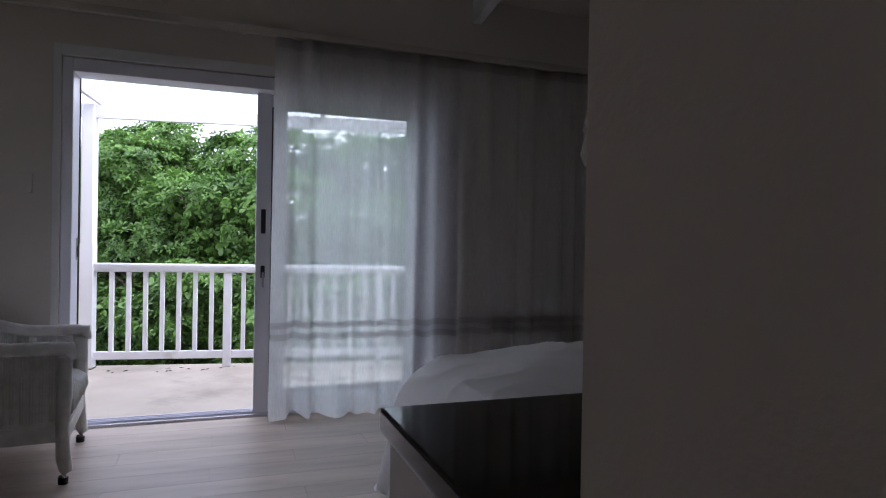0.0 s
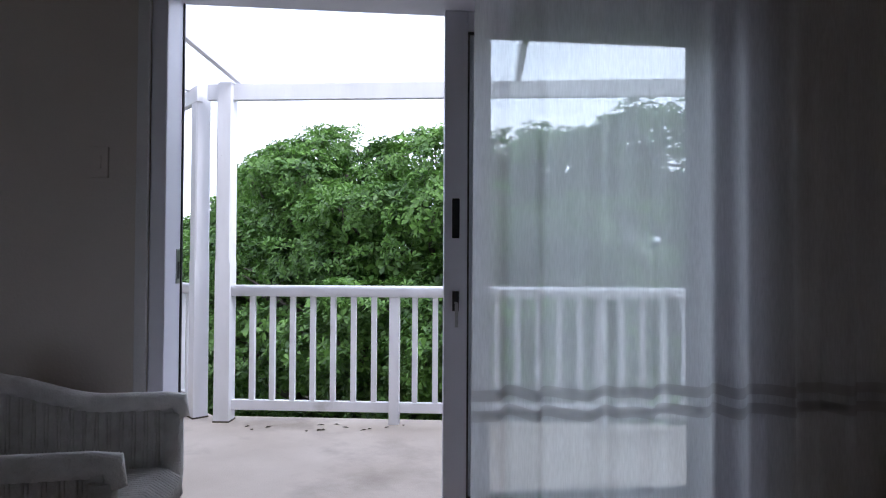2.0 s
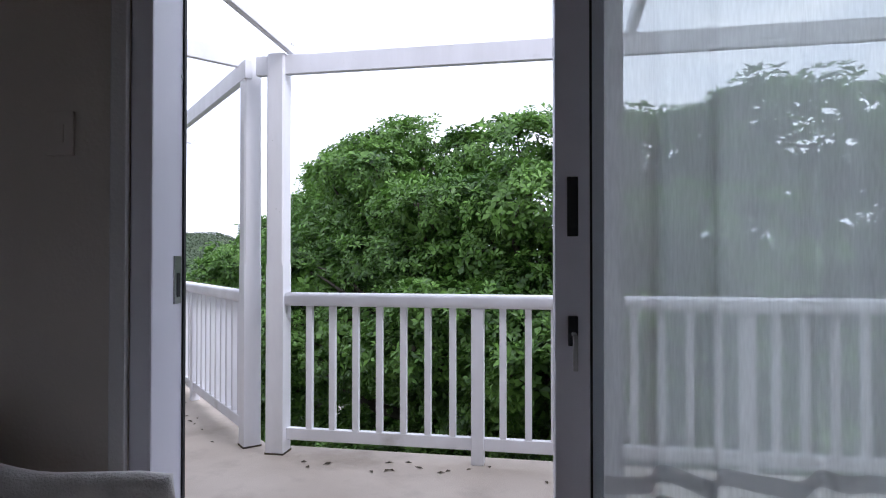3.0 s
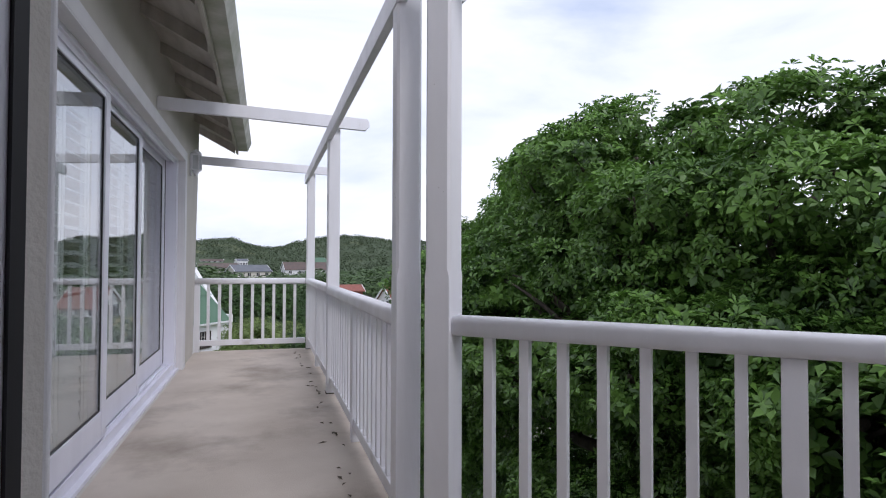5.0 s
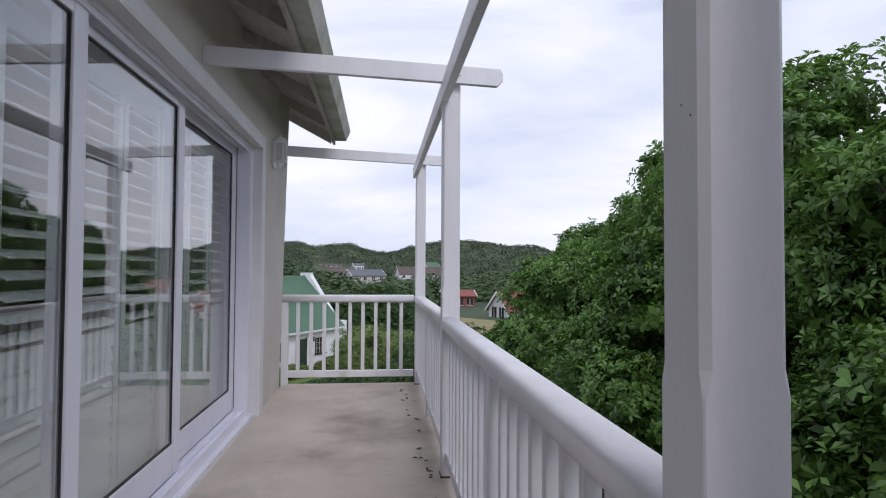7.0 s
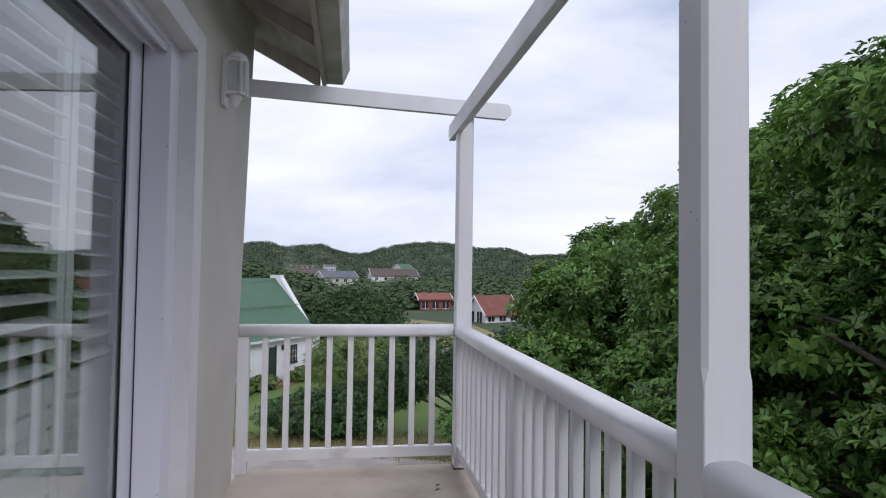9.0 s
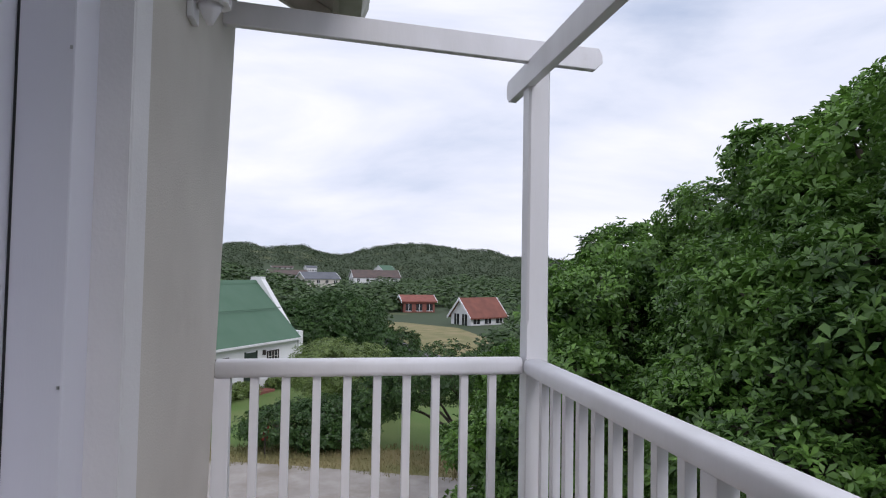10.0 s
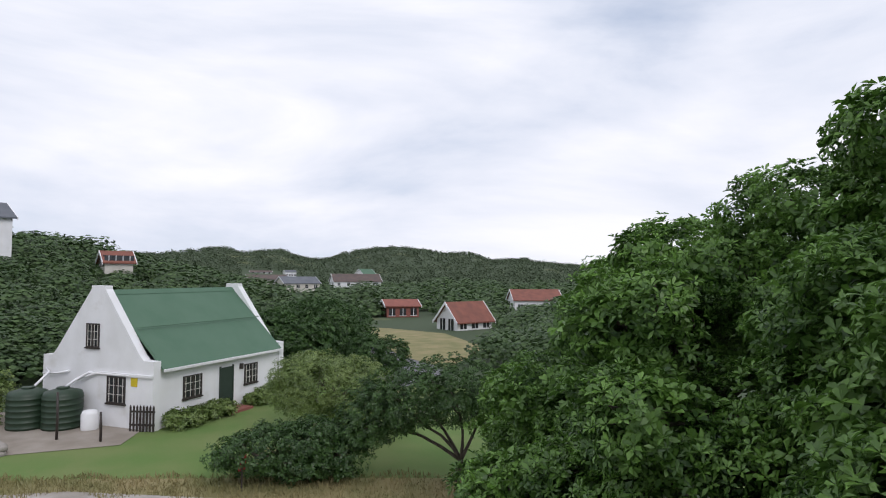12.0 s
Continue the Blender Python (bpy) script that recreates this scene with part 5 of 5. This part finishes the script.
# wicker armchair: local x to its front, y across; seat height 0.42
def wicker_chair(m, label):
    t = thing("wicker_armchair", m, label, "armchair", "wicker armchairs")
    W2, D = 0.40, 0.62
    for x, y in ((0.0, -W2), (0.0, W2), (-D, -W2), (-D, W2)):
        bm = bmesh.new()
        tube(bm, [(x, y, 0.03), (x + 0.012, y, 0.06), (x, y, 0.12), (x - 0.008, y, 0.26), (x, y, 0.40), (x, y, 0.60 if x == 0 else 0.66)], [0.024, 0.03, 0.034, 0.030, 0.036, 0.034], 10)
        leg = part("leg", bm, "wicker", t)
        bm = bmesh.new()
        lathe(bm, [(0.022, 0.0), (0.024, 0.03)], 10, pose(x, y, 0))
        part("foot_cap", bm, "black_metal", leg, "dark foot cap")
    # seat with a rounded front edge
    prof = [(-D, 0.30), (0.0, 0.27), (0.035, 0.33), (0.03, 0.385), (-0.02, 0.42), (-D, 0.41)]
    seat = part("seat", prism(prof, -W2 + 0.03, W2 - 0.03, "y"), "fabric_blue", t, "pale blue-grey woven seat")
    for k in range(34):
        y = -W2 + 0.045 + k * (2 * W2 - 0.09) / 33
        bm = bmesh.new()
        tube(bm, [(-D + 0.02, y, 0.415), (-0.02, y, 0.424), (0.032, y, 0.388), (0.037, y, 0.335)], [0.006] * 4, 5)
        part("seat_strand", bm, "wicker", seat)
    # arms: woven panels that sweep up into the back
    def top(x):
        f = min(1, max(0, (-x - 0.22) / 0.40))
        return 0.64 + 0.08 * f * f * (3 - 2 * f)
    for side in (-1, 1):
        y = side * W2
        bm = bmesh.new()
        path = [(x, y, top(x)) for x in np.linspace(0.02, -D, 14)]
        tube(bm, [(0.03, y, 0.585)] + path, [0.024] + [0.033] * 14, 9)
        arm = part("arm_rest", bm, "wicker", t, "rounded braided arm roll")
        bm = bmesh.new()
        xs = np.linspace(0.0, -D, 20)
        for a, b in zip(xs, xs[1:]):
            vs = [bm.verts.new(v) for v in ((a, y - 0.006, 0.28), (b, y - 0.006, 0.28), (b, y - 0.006, top(b)), (a, y - 0.006, top(a)), (a, y + 0.006, 0.28), (b, y + 0.006, 0.28), (b, y + 0.006, top(b)), (a, y + 0.006, top(a)))]
            bm.faces.new(vs[:4])
            bm.faces.new(vs[4:][::-1])
        panel = part("arm_panel", bm, "wicker", t)
        for k in range(14):
            x = -0.055 - k * 0.040
            for dx in (-0.005, 0.005):
                bm = bmesh.new()
                tube(bm, [(x + dx, y + s * 0.009, 0.30 + 0.31 * q) if q < 1 else (x + dx, y + s * 0.009, top(x) - 0.01) for s in (1,) for q in (0, 0.5, 1)], [0.0055] * 3, 5)
                tube(bm, [(x + dx, y - 0.009, 0.30), (x + dx, y - 0.009, top(x) - 0.01)], [0.0055] * 2, 5)
                part("strand", bm, "wicker", panel)
        part("apron", box(-D, 0.0, y - 0.012, y + 0.012, 0.20, 0.28, 0.004), "wicker", t)
    part("front_apron", box(0.0, 0.02, -W2 + 0.03, W2 - 0.03, 0.20, 0.27, 0.004), "wicker", t)
    bm = bmesh.new()
    ys = np.linspace(-W2, W2, 15)
    h = lambda y: 0.72 + 0.13 * math.cos(y / W2 * math.pi / 2)
    for a, b in zip(ys, ys[1:]):
        add_box(bm, -D - 0.012, -D + 0.012, a, b, 0.28, min(h(a), h(b)))
    back = part("backrest", bm, "wicker", t)
    bm = bmesh.new()
    tube(bm, [(-D, y, h(y)) for y in ys], [0.034] * 15, 9)
    part("back_roll", bm, "wicker", back)
    return t


chair = wicker_chair(MA @ pose(0.13, -0.70, 0, 0, 0, 5) @ Matrix.Diagonal((1.0, 0.88, 1.05, 1)), "white painted wicker armchair with pale woven seat beside the door")
copy_thing(chair, MA @ pose(0.02, -1.95, 0, 0, 0, 6))

# bed: head against the partition, foot towards the glazed wall
bed = thing("bed", MA @ pose(1.62, -1.385, 0) @ Matrix.Diagonal((1, 1, 1.18, 1)), "wide bed with a rumpled white duvet", "bed")
part("bed_base", box(0.26, 1.66, -2.66, -0.34, 0.0, 0.28, 0.02), "cushion", bed)
part("mattress", box(0.26, 1.66, -2.68, -0.34, 0.28, 0.46, 0.06), "linen", bed)
part("headboard", box(0.0, 1.92, -2.745, -2.69, 0.0, 1.15, 0.02), "cushion", bed)


def rolled(e, r=0.24):
    """Cloth turned over an edge with radius r: distance from the edge, fall, length hanging free."""
    if e >= r:
        return e, 0.0, 0.0
    d = r - e
    a = min(d / r, math.pi / 2)
    hang = max(0.0, d - r * math.pi / 2)
    return r - r * math.sin(a), r * (1 - math.cos(a)) + hang, hang


def duvet(x0, x1, y0, y1, top, drop, seed):
    """A duvet over the bed's edges: domed top, rounded rolls at the edges, folds running down the sides."""
    bm = bmesh.new()
    nx, ny = 170, 190
    grid = []
    for j in range(ny + 1):
        row = []
        for i in range(nx + 1):
            u, v = i / nx, j / ny
            # unrolled coordinates: the cloth passes over the edge and hangs down
            px = -drop + u * (x1 - x0 + 2 * drop)
            py = v * (y1 - y0 + drop)
            wide, deep = x1 - x0, y1 - y0
            ix, down_x, over_x = rolled(min(px, wide - px))
            iy, down_y, over_y = rolled(deep - py)
            x, y = (ix if px < wide / 2 else wide - ix), deep - iy
            over = max(over_x, over_y)
            z = top - min(math.hypot(down_x, down_y), 0.52) - 0.05 * (2 * px / wide - 1) ** 2
            nn = noise.noise(Vector((px * 2.2, py * 2.2, seed)))
            fine = noise.noise(Vector((px * 6.5, py * 5.0, seed + 4)))
            crease = abs(noise.noise(Vector((px * 3.1 + 0.7 * py, py * 2.0, seed + 9))))
            fold = 1 - abs(noise.noise(Vector((px * 1.6 + py * 2.6, py * 1.1 - px * 2.4, seed + 17))))
            pleat = 1 - abs(noise.noise(Vector((px * 5.5 - py * 2.2, py * 3.0 + px * 1.2, seed + 23))))
            z += (0.028 * nn + 0.003 * fine + 0.006 * (0.25 - crease) + 0.011 * fold ** 10 + 0.005 * pleat ** 8 - 0.004) * (1 if over == 0 else 0.4)
            out = 0.035 * math.sin(py * 19 + 5 * nn) if over_x > 0 else 0.0
            oy = 0.035 * math.sin(px * 15 + 3 * nn) if over_y > 0 else 0.0
            fl = min(1, over / 0.3)
            # round the foot corners in plan
            cr = 0.42
            dx = max(0, cr - x, x - (x1 - x0 - cr))
            dy = max(0, y - (y1 - y0 - cr))
            if dx > 0 and dy > 0:
                q = max(dx, dy) / math.hypot(dx, dy)
                sgn = 1 if x < cr else -1
                x += sgn * dx * (1 - q)
                y -= dy * (1 - q)
            sx = -1 if px < 0 else 1
            bulge = 0.05 * math.sin(min(1, over / 0.35) * 2.2)
            row.append(bm.verts.new((x0 + x + sx * (out * fl + (bulge if over_x > 0 else 0)), y0 + y + oy * fl + (bulge if over_y > 0 else 0), max(z, 0.06))))
        grid.append(row)
    for r0, r1 in zip(grid, grid[1:]):
        for i in range(nx):
            bm.faces.new((r0[i], r0[i + 1], r1[i + 1], r1[i])).smooth = True
    return bm


part("duvet", duvet(0.02, 1.90, -1.95, -0.02, 0.585, 0.40, 2.0), "linen", bed, "rumpled white cotton duvet")


def pillow_mesh(w, h, t, seed, n=22):
    bm = bmesh.new()
    for side in (1, -1):
        g = []
        for j in range(n + 1):
            row = []
            for i in range(n + 1):
                u, v = 2 * i / n - 1, 2 * j / n - 1
                e = max(0, 1 - abs(u) ** 3.2) ** 0.55 * max(0, 1 - abs(v) ** 3.2) ** 0.55
                pinch = 1 - 0.07 * (1 - abs(u)) * abs(v) ** 4
                pin2 = 1 - 0.07 * (1 - abs(v)) * abs(u) ** 4
                z = side * t / 2 * e * (1 + 0.25 * noise.noise(Vector((u * 1.6, v * 1.6, seed))))
                row.append(bm.verts.new((u * w / 2 * pin2, v * h / 2 * pinch, z)))
            g.append(row)
        for r0, r1 in zip(g, g[1:]):
            for i in range(n):
                q = (r0[i], r0[i + 1], r1[i + 1], r1[i])
                bm.faces.new(q if side > 0 else q[::-1]).smooth = True
    bmesh.ops.remove_doubles(bm, verts=bm.verts, dist=0.0015)
    return bm


def ring_cushion(m, label):
    t = thing("cushion", m, label, "cushion", "patterned cushions on the bed")
    w = 0.52
    part("cover", pillow_mesh(w, w, 0.16, 1.0), "cushion", t)
    for side in (1, -1):
        for r in range(15):
            for c in range(10):
                u = -0.90 + 0.19 * c + (0.095 if r % 2 else 0)
                v = -0.90 + 0.128 * r
                if abs(u) > 0.92:
                    continue
                bm = bmesh.new()
                pts = []
                for k in range(13):
                    a = 2 * math.pi * k / 12
                    uu, vv = u + 0.088 * math.cos(a), v + 0.056 * math.sin(a)
                    uu, vv = max(-0.97, min(0.97, uu)), max(-0.97, min(0.97, vv))
                    e = max(0, 1 - abs(uu) ** 3.2) ** 0.55 * max(0, 1 - abs(vv) ** 3.2) ** 0.55
                    z = side * (0.08 * e * (1 + 0.25 * noise.noise(Vector((uu * 1.6, vv * 1.6, 1.0)))) + 0.002)
                    pts.append((uu * w / 2 * (1 - 0.07 * (1 - abs(vv)) * abs(uu) ** 4), vv * w / 2 * (1 - 0.07 * (1 - abs(uu)) * abs(vv) ** 4), z))
                tube(bm, pts, [0.0026] * 13, 4)
                part("ring", bm, "ring", t)
    return t


ring_cushion(MA @ pose(2.14, -3.30, 0.95, 128, 0, -4), "grey cushion embroidered with pale oval rings")
ring_cushion(MA @ pose(2.74, -3.32, 0.95, 128, 0, -4), "grey cushion embroidered with pale oval rings")
for s, n, z, tilt in ((1.95, -3.65, 0.85, 40), (2.85, -3.67, 0.85, 40), (1.95, -3.79, 0.91, 62), (2.88, -3.79, 0.91, 62)):
    t = thing("pillow", MA @ pose(s, n, z, -tilt, 0, 0), "plump white pillow at the head of the bed", "pillow", "white pillows")
    part("pillow_case", pillow_mesh(0.72, 0.48, 0.17, s), "linen", t)

# bedside pedestal with a black glossy top
ped = thing("bedside_pedestal", MA @ pose(1.105, -4.136, 0) @ Matrix.Diagonal((1, 1, 1.366, 1)), "pale bedside pedestal with a glossy black top", "bedside table")
part("body", box(0.006, 0.45, 0.0, 0.405, 0.0, 0.695, 0.003), "chest", ped)
part("top", box(-0.005, 0.46, 0.0, 0.42, 0.697, 0.722, 0.004), "black_top", ped, "glossy black top")
for k in range(2):
    d = part("drawer", box(0.02, 0.44, 0.406, 0.42, 0.08 + 0.30 * k, 0.36 + 0.30 * k, 0.003), "chest", ped)
    part("knob", box(0.20, 0.26, 0.421, 0.44, 0.21 + 0.30 * k, 0.23 + 0.30 * k, 0.004), "steel", d)

# bedside lamp with a cream shade and hanging drops
lamp2 = thing("table_lamp", MA @ pose(1.44, -3.93, 0.987), "bedside lamp with a cream shade hung with crystal drops", "table lamp")
bm = bmesh.new()
lathe(bm, [(0.075, 0.0), (0.075, 0.012), (0.03, 0.03), (0.016, 0.06), (0.03, 0.12), (0.022, 0.17), (0.010, 0.20), (0.010, 0.42)], 16)
part("lamp_base", bm, "desk", lamp2)
bm = bmesh.new()
ring = []
for r, z in ((0.135, 0.385), (0.085, 0.56), (0.081, 0.56), (0.131, 0.385)):
    ring.append([bm.verts.new((r * math.cos(math.tau * k / 28), r * math.sin(math.tau * k / 28), z)) for k in range(28)])
for a, b in zip(ring, ring[1:] + ring[:1]):
    for k in range(28):
        bm.faces.new((a[k], a[(k + 1) % 28], b[(k + 1) % 28], b[k])).smooth = True
shade = part("shade", bm, "lamp_shade", lamp2, "cream fabric lamp shade")
bm = bmesh.new()
lathe(bm, [(0.002, 0.0), (0.006, -0.008), (0.002, -0.016), (0.005, -0.024), (0.009, -0.040), (0.002, -0.056)], 8)
drop = mesh_of("drop", bm)
drop.materials.append(M["crystal"])
for k in range(18):
    a = math.tau * k / 18
    part("drop", drop, None, shade, m=pose(0.133 * math.cos(a), 0.133 * math.sin(a), 0.384))

# desk below the mirror
desk = thing("dressing_table", MA @ pose(4.44, -0.47, 0, 0, 0, -90) @ Matrix.Diagonal((1, 1, 1.16, 1)), "antique white dressing table with small drawers", "dressing table")
# local x runs along the wall into the room, local y from the front to the wall
part("top", box(-0.03, 1.28, -0.47, 0.0, 0.76, 0.785, 0.006), "desk", desk)
part("frame", box(0.0, 1.25, -0.44, -0.01, 0.56, 0.758, 0.004), "desk", desk)
for x0, x1 in ((0.02, 0.29), (0.31, 0.94), (0.96, 1.23)):
    d = part("drawer", box(x0, x1, -0.455, -0.441, 0.60, 0.745, 0.004), "desk", desk)
    for kx in ((x0 + x1) / 2,) if x1 - x0 < 0.4 else (x0 + 0.16, x1 - 0.16):
        bm = bmesh.new()
        lathe(bm, [(0.008, 0), (0.008, 0.012), (0.015, 0.02), (0.008, 0.03)], 10, pose(kx, -0.455, 0.672, 90, 0, 0))
        part("knob", bm, "black_metal", d)
for x in (0.03, 1.22):
    for y in (-0.42, -0.04):
        bm = bmesh.new()
        tube(bm, [(x, y, 0.56), (x, y, 0.42), (x + 0.01, y, 0.2), (x, y, 0.0)], [0.035, 0.03, 0.02, 0.016], 8)
        part("leg", bm, "desk", desk)
for x0, x1 in ((0.03, 0.31), (0.94, 1.22)):
    part("corbel", prism([(x0, 0.56), (x1, 0.56), ((x0 + x1) / 2 + 0.1, 0.50), ((x0 + x1) / 2, 0.485), ((x0 + x1) / 2 - 0.1, 0.50)], -0.44, -0.41, "y"), "desk", desk)
tray = thing("small_dish", MA @ pose(4.20, -1.07, 0.911), "small silver dish on the dressing table", "dish")
bm = bmesh.new()
lathe(bm, [(0.05, 0.0), (0.07, 0.006), (0.09, 0.022), (0.085, 0.022), (0.06, 0.008)], 20)
part("bowl", bm, "steel", tray)

# round mirror of many small facets
mir = thing("wall_mirror", MA @ pose(4.448, -1.22, 1.64, 0, -90, 0) @ Matrix.Scale(0.89, 4), "round wall mirror framed by rings of small mirror facets", "mirror")
R = 0.585
bm = bmesh.new()
lathe(bm, [(R * 0.97, 0.0), (R * 0.97, 0.010), (0.01, 0.010)], 64)
part("backing", bm, "mirror_rim", mir)
bm = bmesh.new()
lathe(bm, [(R * 0.43, 0.012), (R * 0.43, 0.022), (R * 0.42, 0.024), (0.005, 0.024)], 48)
part("centre_glass", bm, "mirror", mir)
bm = bmesh.new()
tube(bm, [(R * 0.445 * math.cos(2 * math.pi * k / 48), R * 0.445 * math.sin(2 * math.pi * k / 48), 0.02) for k in range(49)], [0.011] * 49, 8)
part("inner_rim", bm, "mirror_rim", mir)
wedge = mesh_of("facet", prism([(R * 0.475, -0.011), (R * 0.475, 0.011), (R * 0.715, 0.019), (R * 0.725, 0.012), (R * 0.728, 0.0), (R * 0.725, -0.012), (R * 0.715, -0.019)], -0.002, 0.004))
wedge.materials.append(M["mirror"])


def oval(a, b):
    me = mesh_of("facet", prism([(a * math.cos(2 * math.pi * k / 14), b * math.sin(2 * math.pi * k / 14)) for k in range(14)], -0.002, 0.004))
    me.materials.append(M["mirror"])
    return me


rg = random.Random(4)
o1, o2 = oval(0.040, 0.027), oval(0.046, 0.032)
N_F = 40
for k in range(N_F):
    a = 360 * k / N_F
    part("facet", wedge, None, mir, m=pose(0, 0, 0.014, 0, 0, a) @ pose(0, 0, 0, rg.uniform(-1, 1), rg.uniform(-1, 1), 0))
    part("facet", o1, None, mir, m=pose(0, 0, 0.014, 0, 0, a + 4.5) @ pose(R * 0.795, 0, 0, rg.uniform(-4, 4), rg.uniform(-4, 4), 0))
    part("facet", o2, None, mir, m=pose(0, 0, 0.014, 0, 0, a) @ pose(R * 0.925, 0, 0, rg.uniform(-4, 4), rg.uniform(-4, 4), 0))

# leaf litter and grime along the deck edges
lit = random.Random(9)
for k in range(70):
    if k < 35:
        x, y = lit.uniform(-13.2, -7.0), -0.02 - abs(lit.gauss(0, 0.09)) - 0.02
    else:
        v = RA @ Vector((lit.uniform(0.2, 3.6), -0.05 - abs(lit.gauss(0, 0.12)), 0))
        x, y = v.x, v.y
    t = thing("dry_leaf", pose(x, y, 0.002, lit.uniform(-8, 8), lit.uniform(-8, 8), lit.uniform(0, 360)), "small dry brown leaf lying on the deck floor", "leaf", "dry leaves on the deck")
    L2, W2 = lit.uniform(0.018, 0.04), lit.uniform(0.008, 0.015)
    bm = bmesh.new()
    vs = [bm.verts.new(p) for p in ((-L2, 0, 0.003), (0, -W2, 0.007), (L2, 0, 0.002), (0, W2, 0.009), (0, 0, 0.0015))]
    for q in ((0, 1, 4), (1, 2, 4), (2, 3, 4), (3, 0, 4)):
        bm.faces.new([vs[i] for i in q])
    part("blade", bm, "litter", t)
